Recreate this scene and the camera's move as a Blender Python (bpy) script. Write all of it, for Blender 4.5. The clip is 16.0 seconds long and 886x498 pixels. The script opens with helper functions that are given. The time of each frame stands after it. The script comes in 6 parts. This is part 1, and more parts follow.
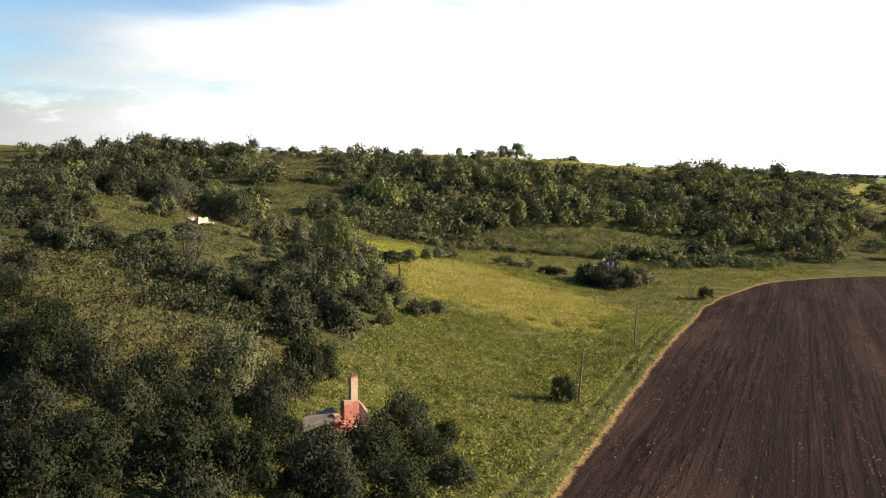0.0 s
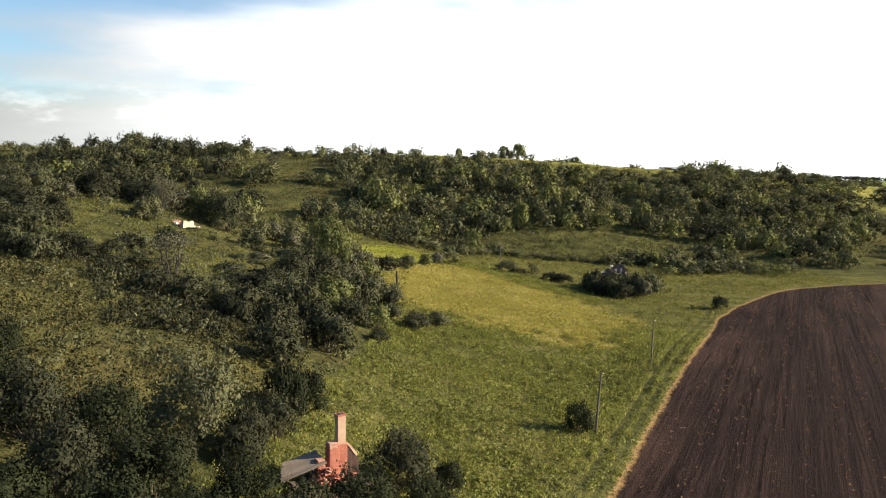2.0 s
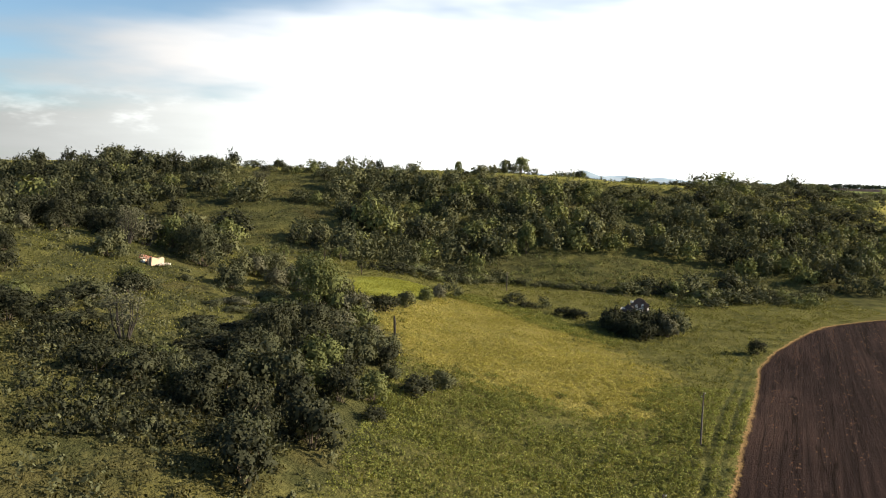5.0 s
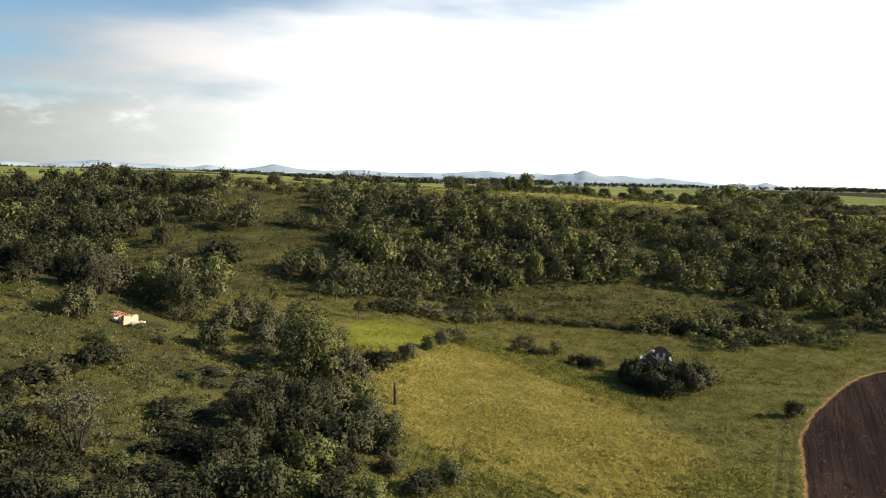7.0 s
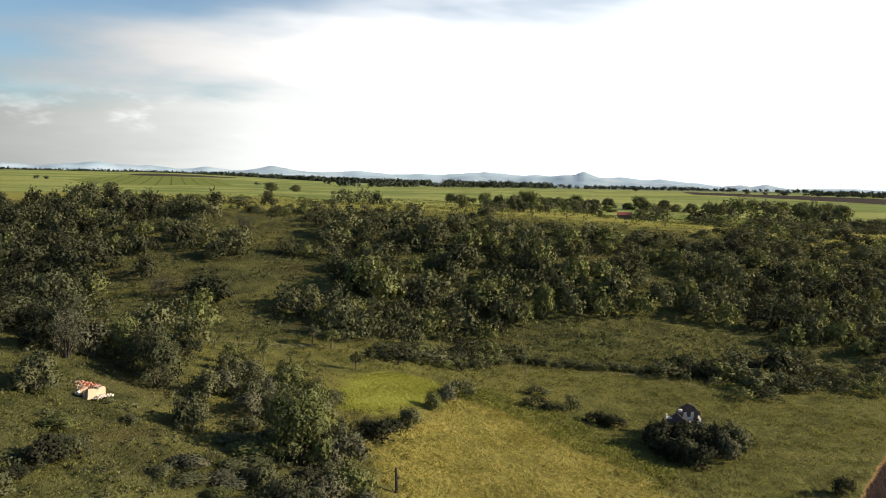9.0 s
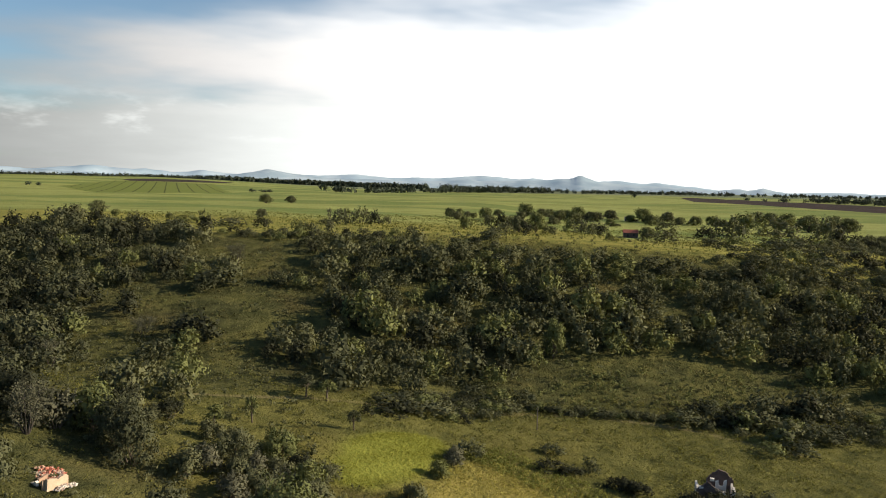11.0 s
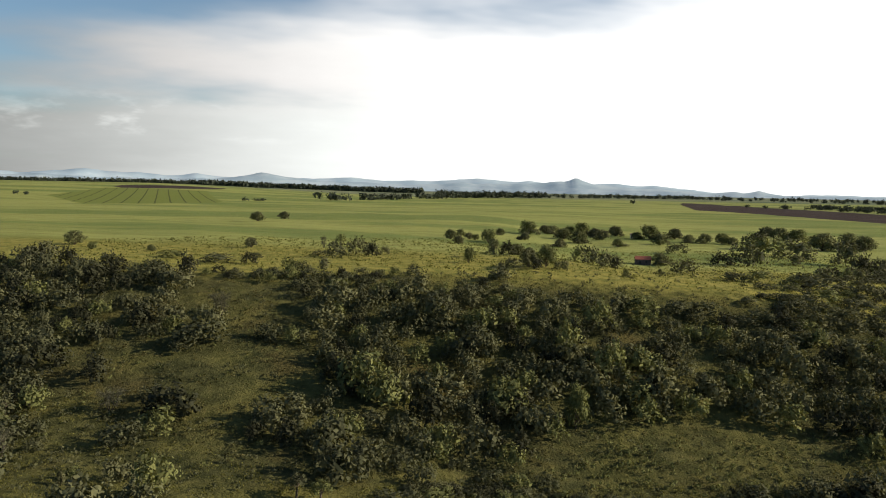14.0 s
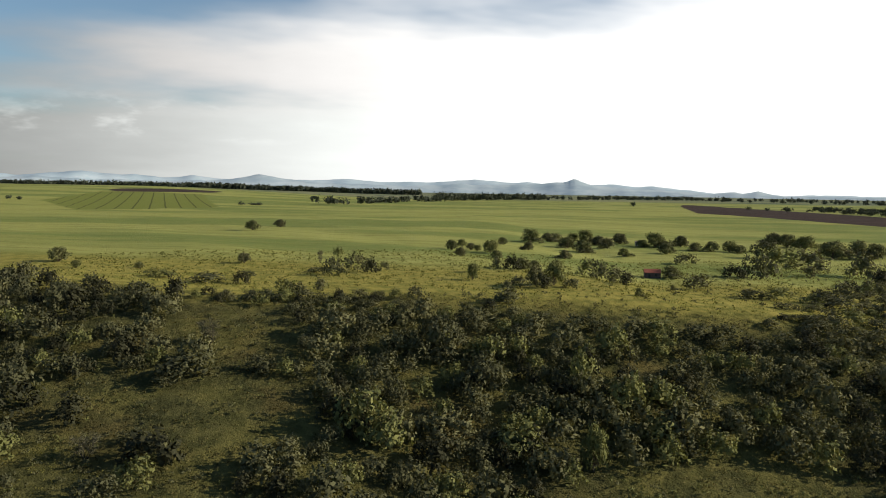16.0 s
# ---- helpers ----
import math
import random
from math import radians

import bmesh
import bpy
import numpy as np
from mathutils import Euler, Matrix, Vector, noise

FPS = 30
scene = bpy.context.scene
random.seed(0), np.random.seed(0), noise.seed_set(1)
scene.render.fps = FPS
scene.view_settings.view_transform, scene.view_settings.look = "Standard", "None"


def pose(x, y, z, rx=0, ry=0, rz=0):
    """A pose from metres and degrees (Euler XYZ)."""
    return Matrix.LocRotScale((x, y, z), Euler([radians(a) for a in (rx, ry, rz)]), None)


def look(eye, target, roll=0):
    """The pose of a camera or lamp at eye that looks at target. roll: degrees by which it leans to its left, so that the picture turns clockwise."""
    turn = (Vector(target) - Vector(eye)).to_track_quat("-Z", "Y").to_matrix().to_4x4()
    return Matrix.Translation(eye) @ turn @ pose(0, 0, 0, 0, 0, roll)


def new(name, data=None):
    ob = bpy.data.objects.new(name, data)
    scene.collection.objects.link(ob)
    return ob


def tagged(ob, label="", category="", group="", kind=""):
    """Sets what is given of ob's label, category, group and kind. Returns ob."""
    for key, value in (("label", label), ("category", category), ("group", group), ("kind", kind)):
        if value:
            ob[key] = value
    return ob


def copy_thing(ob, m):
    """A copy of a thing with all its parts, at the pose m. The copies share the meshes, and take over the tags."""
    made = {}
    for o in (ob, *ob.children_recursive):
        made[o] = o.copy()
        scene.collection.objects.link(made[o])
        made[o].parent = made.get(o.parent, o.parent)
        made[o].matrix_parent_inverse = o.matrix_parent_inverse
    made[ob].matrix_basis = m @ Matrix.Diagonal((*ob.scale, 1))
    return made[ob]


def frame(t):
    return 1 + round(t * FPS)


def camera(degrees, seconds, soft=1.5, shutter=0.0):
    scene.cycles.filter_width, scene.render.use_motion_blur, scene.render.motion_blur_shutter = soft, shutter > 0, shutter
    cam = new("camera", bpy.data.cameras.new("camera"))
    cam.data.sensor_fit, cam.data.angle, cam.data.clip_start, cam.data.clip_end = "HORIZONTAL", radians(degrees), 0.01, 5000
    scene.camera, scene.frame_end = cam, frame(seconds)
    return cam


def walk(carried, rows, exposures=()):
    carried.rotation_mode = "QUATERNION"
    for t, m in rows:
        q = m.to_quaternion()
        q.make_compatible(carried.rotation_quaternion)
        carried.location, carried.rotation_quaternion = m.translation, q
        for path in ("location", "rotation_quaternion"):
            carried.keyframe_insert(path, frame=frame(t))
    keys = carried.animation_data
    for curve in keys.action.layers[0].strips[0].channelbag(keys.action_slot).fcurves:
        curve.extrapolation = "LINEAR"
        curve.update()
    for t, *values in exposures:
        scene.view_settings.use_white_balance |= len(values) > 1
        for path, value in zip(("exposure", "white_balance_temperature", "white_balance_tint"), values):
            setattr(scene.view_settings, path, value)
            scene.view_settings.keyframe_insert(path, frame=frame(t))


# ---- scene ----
cam = camera(59.71, 16.0, 1.0)
PATH = [
    (0, (0.00, -0.00, 26.96), (-2.59, 99.55, 17.81), 0.87),
    (0.5, (-0.10, 2.11, 27.11), (-2.64, 101.66, 17.99), 0.90),
    (1, (-0.23, 4.35, 27.21), (-2.71, 103.91, 18.13), 0.93),
    (1.5, (-0.41, 6.86, 27.24), (-2.83, 106.42, 18.19), 0.98),
    (2, (-0.65, 9.72, 27.18), (-3.01, 109.28, 18.16), 1.05),
    (2.5, (-0.92, 12.78, 27.08), (-3.22, 112.35, 18.15), 1.11),
    (3, (-1.20, 15.87, 27.07), (-3.43, 115.46, 18.29), 1.15),
    (3.5, (-1.46, 18.86, 27.27), (-3.61, 118.47, 18.75), 1.16),
    (4, (-1.78, 21.95, 28.02), (-3.83, 121.59, 19.72), 1.15),
    (4.5, (-2.26, 25.40, 29.65), (-4.16, 125.04, 21.39), 1.14),
    (5, (-2.85, 29.18, 31.98), (-4.60, 128.82, 23.57), 1.14),
    (5.5, (-3.42, 33.08, 34.40), (-5.05, 132.70, 25.84), 1.16),
    (6, (-3.84, 36.90, 36.46), (-5.43, 136.52, 27.84), 1.17),
    (6.5, (-4.15, 40.63, 38.32), (-5.74, 140.24, 29.71), 1.17),
    (7, (-4.41, 44.29, 40.23), (-6.01, 143.91, 31.66), 1.15),
    (7.5, (-4.75, 48.04, 42.20), (-6.31, 147.66, 33.66), 1.13),
    (8, (-5.24, 51.96, 44.15), (-6.73, 151.59, 35.62), 1.13),
    (8.5, (-5.76, 56.00, 46.09), (-7.20, 155.62, 37.56), 1.14),
    (9, (-6.18, 60.01, 48.03), (-7.62, 159.64, 39.50), 1.15),
    (9.5, (-6.54, 63.77, 49.92), (-7.97, 163.40, 41.43), 1.15),
    (10, (-6.95, 67.16, 51.73), (-8.26, 166.80, 43.33), 1.16),
    (10.5, (-7.56, 70.57, 53.48), (-8.70, 170.22, 45.19), 1.18),
    (11, (-8.46, 74.42, 55.24), (-9.42, 174.07, 47.02), 1.21),
    (11.5, (-9.38, 78.56, 57.04), (-10.17, 178.22, 48.86), 1.23),
    (12, (-10.04, 82.74, 58.90), (-10.71, 182.41, 50.76), 1.21),
    (12.5, (-10.55, 86.79, 60.79), (-11.11, 186.45, 52.67), 1.17),
    (13, (-11.07, 90.58, 62.64), (-11.53, 190.25, 54.56), 1.16),
    (13.5, (-11.61, 94.35, 64.52), (-11.98, 194.02, 56.46), 1.14),
    (14, (-12.13, 98.28, 66.43), (-12.43, 197.95, 58.37), 1.11),
    (14.5, (-12.58, 102.20, 68.27), (-12.83, 201.87, 60.21), 1.06),
    (15, (-12.94, 105.92, 69.87), (-13.14, 205.59, 61.82), 1.01),
    (15.5, (-13.37, 109.58, 70.92), (-13.50, 209.26, 62.89), 0.97),
    (16, (-13.99, 113.34, 71.30), (-14.02, 213.01, 63.30), 0.94),
]
walk(cam, [(t, look(eye, target, roll)) for t, eye, target, roll in PATH], [(0.0, 1.46), (3.0, 1.42), (5.5, 1.18), (9.0, 1.00), (12.5, 0.76), (16.0, 0.66)])

# ---- world, sun, exposure ----
SUN_TO = Vector((1.0, 0.02, 0.42)).normalized()      # towards the evening sun
elev = math.asin(SUN_TO.z)
azim = math.atan2(SUN_TO.x, SUN_TO.y)


def links(tree, *pairs):
    for a, b in pairs:
        tree.links.new(a, b)


def calc(tree, op, a, b=None, c=None, clamp=False):
    n = tree.nodes.new("ShaderNodeMath")
    n.operation, n.use_clamp = op, clamp
    for slot, v in enumerate((a, b, c)):
        if v is None:
            continue
        if isinstance(v, (int, float)):
            n.inputs[slot].default_value = v
        else:
            tree.links.new(v, n.inputs[slot])
    return n.outputs[0]


def ramp(tree, value, lo, hi, to_lo=0.0, to_hi=1.0):
    n = tree.nodes.new("ShaderNodeMapRange")
    n.interpolation_type = "SMOOTHSTEP"
    n.inputs["From Min"].default_value, n.inputs["From Max"].default_value = lo, hi
    n.inputs["To Min"].default_value, n.inputs["To Max"].default_value = to_lo, to_hi
    tree.links.new(value, n.inputs["Value"])
    return n.outputs["Result"]


def mixed(tree, factor, a, b, blend="MIX"):
    n = tree.nodes.new("ShaderNodeMix")
    n.data_type, n.blend_type = "RGBA", blend
    for slot, v in ((0, factor), (6, a), (7, b)):
        if isinstance(v, (int, float)):
            n.inputs[slot].default_value = v
        elif isinstance(v, tuple):
            n.inputs[slot].default_value = (*v, 1) if len(v) == 3 else v
        else:
            tree.links.new(v, n.inputs[slot])
    return n.outputs[2]


def noise_of(tree, vector, scale, detail=3.0, rough=0.55, stretch=None, turn=0.0):
    n = tree.nodes.new("ShaderNodeTexNoise")
    n.inputs["Scale"].default_value, n.inputs["Detail"].default_value, n.inputs["Roughness"].default_value = scale, detail, rough
    if stretch:
        for slot, value in (("Rotation", (0, 0, turn)), ("Scale", stretch)):
            m = tree.nodes.new("ShaderNodeMapping")
            m.inputs[slot].default_value = value
            tree.links.new(vector, m.inputs["Vector"])
            vector = m.outputs["Vector"]
    tree.links.new(vector, n.inputs["Vector"])
    return n.outputs["Fac"]


world = bpy.data.worlds.new("evening_sky")
scene.world = world
world.use_nodes = True
wt = world.node_tree
wt.nodes.clear()
sky = wt.nodes.new("ShaderNodeTexSky")
sky.sky_type, sky.sun_disc = "NISHITA", False
sky.sun_elevation, sky.sun_rotation = elev, azim
sky.altitude, sky.air_density, sky.dust_density, sky.ozone_density = 250, 1.0, 1.2, 1.0
ways = wt.nodes.new("ShaderNodeTexCoord")
parts_of = wt.nodes.new("ShaderNodeSeparateXYZ")
links(wt, (ways.outputs["Generated"], parts_of.inputs[0]))
dx, dy, dz = parts_of.outputs
# thin high cloud on a flat layer, denser towards the sun's side of the sky
high = calc(wt, "ADD", calc(wt, "MAXIMUM", dz, 0.0), 0.16)
flat = wt.nodes.new("ShaderNodeCombineXYZ")
links(wt, (calc(wt, "DIVIDE", dx, high), flat.inputs[0]), (calc(wt, "DIVIDE", dy, high), flat.inputs[1]))
veil = noise_of(wt, flat.outputs[0], 0.50, 5.0, 0.55, (0.8, 1.15, 1.0), -0.25)
wisp = noise_of(wt, flat.outputs[0], 1.3, 4.0, 0.55, (0.6, 1.1, 1.0), -0.2)
# cumulus low over the horizon
puff = noise_of(wt, ways.outputs["Generated"], 7.0, 5.0, 0.6, (1.0, 1.0, 3.2))
ahead = calc(wt, "ADD", calc(wt, "MULTIPLY", dx, 0.75), calc(wt, "MULTIPLY", dy, 0.66))     # towards the bright western sky
low = calc(wt, "ADD", ramp(wt, dz, 0.05, 0.12, 0.35, 0.0), calc(wt, "ADD", ramp(wt, dz, 0.155, 0.225, 0.0, -0.50), ramp(wt, dz, 0.34, 0.60, 0.0, -0.35)))
amount = calc(wt, "ADD", calc(wt, "ADD", calc(wt, "MULTIPLY", veil, 1.25), calc(wt, "MULTIPLY", wisp, 0.6)), calc(wt, "ADD", calc(wt, "MULTIPLY", ahead, 0.9), low))
cover = ramp(wt, amount, 0.86, 1.42, 0.05, 1.0)
glow = calc(wt, "ADD", ahead, calc(wt, "ADD", calc(wt, "MULTIPLY", veil, 0.20), calc(wt, "MULTIPLY", puff, 0.08)))
heap = calc(wt, "MULTIPLY", calc(wt, "MULTIPLY", ramp(wt, puff, 0.49, 0.62), ramp(wt, dz, 0.045, 0.065)), calc(wt, "MULTIPLY", ramp(wt, dz, 0.115, 0.085, 0.0, 2.2), ramp(wt, dx, -0.30, -0.12, 1.0, 0.0)))
bright = calc(wt, "MULTIPLY", calc(wt, "ADD", heap, ramp(wt, glow, 0.22, 0.95, 4.2, 15.0)), ramp(wt, dz, 0.26, 0.55, 1.0, 0.75))
cloud = wt.nodes.new("ShaderNodeMix")
cloud.data_type, cloud.blend_type = "RGBA", "MULTIPLY"
cloud.inputs[0].default_value = 1.0
links(wt, (mixed(wt, ramp(wt, dz, 0.07, 0.13), (0.96, 0.985, 0.955), (1.0, 0.980, 0.955)), cloud.inputs[6]))
tone = wt.nodes.new("ShaderNodeCombineColor")
for slot in range(3):
    links(wt, (bright, tone.inputs[slot]))
links(wt, (tone.outputs[0], cloud.inputs[7]))
clear = mixed(wt, 1.0, sky.outputs[0], (0.98, 1.18, 1.30), "MULTIPLY")
skyward = mixed(wt, cover, clear, cloud.outputs[2])
back = wt.nodes.new("ShaderNodeBackground")
back.inputs["Strength"].default_value = 0.053
links(wt, (skyward, back.inputs["Color"]))
out = wt.nodes.new("ShaderNodeOutputWorld")
links(wt, (back.outputs[0], out.inputs["Surface"]))

sun_data = bpy.data.lights.new("sun", "SUN")
sun_data.energy, sun_data.angle, sun_data.color = 5.0, radians(0.6), (1.0, 0.83, 0.60)
sun = new("sun", sun_data)
sun.matrix_world = look(SUN_TO * 300, (0, 0, 0))


# ---- materials ----
def material(name):
    m = bpy.data.materials.new(name)
    m.use_nodes = True
    t = m.node_tree
    return m, t, t.nodes["Principled BSDF"], t.nodes["Material Output"]


def bumped(t, shader, value, strength, distance):
    b = t.nodes.new("ShaderNodeBump")
    b.inputs["Strength"].default_value, b.inputs["Distance"].default_value = strength, distance
    links(t, (value, b.inputs["Height"]), (b.outputs[0], shader.inputs["Normal"]))


def leaf_material(name, dark, light, dry=(0.17, 0.16, 0.07), sheer=0.20, laid=0.0):
    m, t, p, o = material(name)
    geo = t.nodes.new("ShaderNodeNewGeometry")
    info = t.nodes.new("ShaderNodeObjectInfo")
    island = geo.outputs["Random Per Island"]
    spot = noise_of(t, geo.outputs["Position"], 0.16, 3.0, 0.6)
    fine = noise_of(t, geo.outputs["Position"], 1.1, 2.0, 0.6)
    tint = calc(t, "ADD", calc(t, "MULTIPLY", island, 0.26), calc(t, "MULTIPLY", info.outputs["Random"], 0.30))
    tint = calc(t, "ADD", tint, calc(t, "MULTIPLY", calc(t, "SUBTRACT", spot, 0.4), 0.9), clamp=True)
    if laid:      # grass lying over in swathes
        swathe = noise_of(t, geo.outputs["Position"], 0.55, 3.0, 0.65, (0.5, 1.5, 0.3), 0.25)
        tint = calc(t, "ADD", tint, calc(t, "MULTIPLY", calc(t, "SUBTRACT", swathe, 0.5), laid), clamp=True)
    colour = mixed(t, tint, dark, light)
    colour = mixed(t, ramp(t, fine, 0.58, 0.78, 0.0, 0.45 if laid else 0.22), colour, dry)
    links(t, (colour, p.inputs["Base Color"]))
    p.inputs["Roughness"].default_value = 0.8
    p.inputs["Specular IOR Level"].default_value = 0.06
    trans = t.nodes.new("ShaderNodeBsdfTranslucent")
    links(t, (mixed(t, 1.0, colour, (1.0, 0.95, 0.60), "MULTIPLY"), trans.inputs["Color"]))
    both = t.nodes.new("ShaderNodeMixShader")
    both.inputs[0].default_value = sheer
    links(t, (p.outputs[0], both.inputs[1]), (trans.outputs[0], both.inputs[2]), (both.outputs[0], o.inputs["Surface"]))
    return m


def plain_material(name, a, b, scale=6.0, rough=0.85, bump=0.4, distance=0.02, c=None):
    m, t, p, o = material(name)
    co = t.nodes.new("ShaderNodeTexCoord").outputs["Object"]
    big = noise_of(t, co, scale * 0.25, 4.0, 0.6)
    small = noise_of(t, co, scale * 3, 4.0, 0.65)
    colour = mixed(t, ramp(t, big, 0.35, 0.65), a, b)
    if c:
        colour = mixed(t, ramp(t, small, 0.52, 0.7, 0.0, 0.7), colour, c)
    info = t.nodes.new("ShaderNodeObjectInfo")
    colour = mixed(t, calc(t, "MULTIPLY", info.outputs["Random"], 0.35), colour, tuple(0.6 * v for v in a))
    links(t, (colour, p.inputs["Base Color"]))
    p.inputs["Roughness"].default_value = rough
    bumped(t, p, small, bump, distance)
    return m


LEAF_DARK = leaf_material("leaves_thornbush", (0.020, 0.023, 0.015), (0.064, 0.069, 0.041))
# darkest green, for shrubs within 92 m of the origin
LEAF_DARKEST = leaf_material("leaves_darkest", (0.012, 0.016, 0.009), (0.047, 0.056, 0.027), (0.09, 0.09, 0.04))
LEAF_MID = leaf_material("leaves_shrub", (0.066, 0.073, 0.040), (0.136, 0.142, 0.076))
LEAF_TREE = leaf_material("leaves_tree", (0.046, 0.052, 0.031), (0.104, 0.112, 0.061))
LEAF_ORCHARD = leaf_material("leaves_orchard_tree", (0.060, 0.072, 0.034), (0.190, 0.200, 0.094))
LEAF_GREY = leaf_material("leaves_grey_shrub", (0.070, 0.073, 0.050), (0.135, 0.135, 0.088))
LEAF_LIGHT = leaf_material("leaves_young_shrub", (0.080, 0.096, 0.038), (0.172, 0.184, 0.074))
GRASS = leaf_material("grass_blades", (0.094, 0.102, 0.031), (0.226, 0.222, 0.066), (0.29, 0.25, 0.10), 0.35, 1.2)
GRASS_FRESH = leaf_material("fresh_grass_blades", (0.106, 0.128, 0.036), (0.290, 0.306, 0.090), (0.33, 0.30, 0.12), 0.35, 1.2)
GRASS_GOLD = leaf_material("dry_grass_blades", (0.225, 0.212, 0.058), (0.420, 0.388, 0.110), (0.43, 0.36, 0.15), 0.35, 1.2)
LUSH_GRASS = leaf_material("lush_grass_blades", (0.185, 0.205, 0.040), (0.285, 0.298, 0.064), (0.29, 0.29, 0.08), 0.35)
STUBBLE = leaf_material("stubble_straw", (0.26, 0.15, 0.085), (0.44, 0.28, 0.16), (0.5, 0.34, 0.2), 0.2)
GRASS_STRAW = leaf_material("straw_blades", (0.19, 0.125, 0.060), (0.31, 0.215, 0.11), (0.36, 0.26, 0.14), 0.3)
# far woods: bluish distance haze mixed into the leaf colour
LEAF_FAR_HAZE = leaf_material("leaves_far_woods_haze", (0.034, 0.046, 0.038), (0.074, 0.090, 0.064))
WEED = leaf_material("weed_leaves", (0.064, 0.064, 0.028), (0.150, 0.138, 0.060), (0.18, 0.13, 0.06))
BARK = plain_material("bark", (0.075, 0.055, 0.038), (0.13, 0.105, 0.08), 8, 0.9, 0.7)
CHARRED = plain_material("dark_old_wood", (0.018, 0.015, 0.012), (0.05, 0.042, 0.034), 8, 0.85, 0.7)
POLE_WOOD = plain_material("weathered_pole_wood", (0.075, 0.06, 0.05), (0.15, 0.13, 0.11), 5, 0.85, 0.5)
BRICK = plain_material("old_red_brick", (0.30, 0.085, 0.055), (0.40, 0.150, 0.105), 5, 0.9, 0.5, 0.01, (0.42, 0.25, 0.19))
# near-black brick: the shade right of the chimney painted as colour
SHADE_BRICK = plain_material("shade_darkened_brick", (0.040, 0.026, 0.022), (0.075, 0.042, 0.034), 5, 0.95, 0.5, 0.01, (0.11, 0.05, 0.04))
PLASTER = plain_material("flaking_pink_plaster", (0.34, 0.22, 0.155), (0.46, 0.34, 0.25), 3, 0.9, 0.5, 0.02, (0.42, 0.2, 0.14))
CREAM = plain_material("sunlit_cream_plaster", (0.38, 0.29, 0.21), (0.50, 0.39, 0.29), 3, 0.9, 0.5, 0.02, (0.36, 0.22, 0.15))
WHITEWASH = plain_material("old_white_plaster", (0.58, 0.53, 0.46), (0.70, 0.66, 0.60), 2, 0.9, 0.4, 0.02, (0.5, 0.42, 0.34))
# dark wall colour, with the shade on the ruins' walls put in
DULL_WALL = plain_material("weathered_wall_with_shade", (0.075, 0.055, 0.050), (0.13, 0.095, 0.085), 3, 0.95, 0.6, 0.02, (0.06, 0.042, 0.036))
MORTAR = plain_material("lime_mortar", (0.34, 0.20, 0.15), (0.44, 0.29, 0.22), 6, 0.95, 0.6)
STONE = plain_material("rubble_stone", (0.36, 0.31, 0.27), (0.50, 0.45, 0.40), 3, 0.95, 0.6)
BOARD = plain_material("grey_weathered_board", (0.13, 0.105, 0.082), (0.20, 0.165, 0.13), 4, 0.85, 0.5)
TILE_RED = plain_material("red_roof_tile", (0.20, 0.055, 0.036), (0.29, 0.09, 0.058), 4, 0.85, 0.5)
IRON = plain_material("rusty_iron", (0.10, 0.06, 0.04), (0.17, 0.10, 0.07), 9, 0.7, 0.3)
CERAMIC = plain_material("white_ceramic", (0.6, 0.58, 0.55), (0.7, 0.68, 0.65), 9, 0.35, 0.1)
VOID = plain_material("dark_interior", (0.03, 0.027, 0.024), (0.05, 0.045, 0.04), 5, 0.95, 0.2)


# ---- the lie of the land ----
def sst(a, b, v):
    u = np.clip((v - a) / (b - a), 0, 1)
    return u * u * (3 - 2 * u)


def sig(v):
    return 1 / (1 + np.exp(-np.clip(v, -60, 60)))


def height(x, y):
    """Ground height: valley floor, western hillside, escarpment, plateau, far fields."""
    x, y = np.asarray(x, float), np.asarray(y, float)
    z = 2.6 * sig((8 - x) / 7) + 3.6 * sst(165, 245, y) * sig((42 - x) / 14) * sig((x + 40) / 12)
    u = 2.5 * np.logaddexp(0, (-x - 6) / 2.5)
    left = 19 * (1 - np.exp(-u / 56)) * sst(-60, 60, y) * (1 - 0.22 * sst(175, 240, y))
    left = left + 5.0 * np.exp(-((x + 82) / 30) ** 2 - ((y - 182) / 40) ** 2)
    foot = 246 + 10 * sst(20, 120, x) + 0.25 * np.maximum(0, x - 110) + 3.5 * np.sin(x / 37.0)
    top = 362 + 0.55 * np.maximum(0, x - 90) - 3 * sst(40, 110, -x)
    s = np.clip((y - foot) / (top - foot), 0, 1)
    e = 0.35 * s + 0.65 * s * s * (3 - 2 * s)
    plat = 37.2 + 2.0 * sst(50, 150, -x) * (1 - sst(500, 900, y)) - (4.5 * sst(20, 90, x) + 5.0 * sst(90, 240, x)) * (1 - sst(700, 1300, y))
    plat = plat - 2.6 * sst(385, 470, y) * (1 - sst(640, 900, y)) * sst(-40, 40, x) * (1 - 0.7 * sst(80, 200, x))
    low = z + left
    z = low + (plat - low) * e
    z = z + (24 * sst(850, 2300, y) - 12 * sst(2300, 2900, y)) * sst(100, 900, -x)
    z = z + (0.22 * np.sin(x / 5.3 + 1.3 * np.sin(y / 9.1)) * np.sin(y / 6.7 + 0.8) + 0.5 * np.sin(x / 17.0 + y / 23.0)) * sst(-25, 5, 20 - x + 0.45 * (y - 95))
    return z


def ground_z(x, y):
    return float(height(x, y))


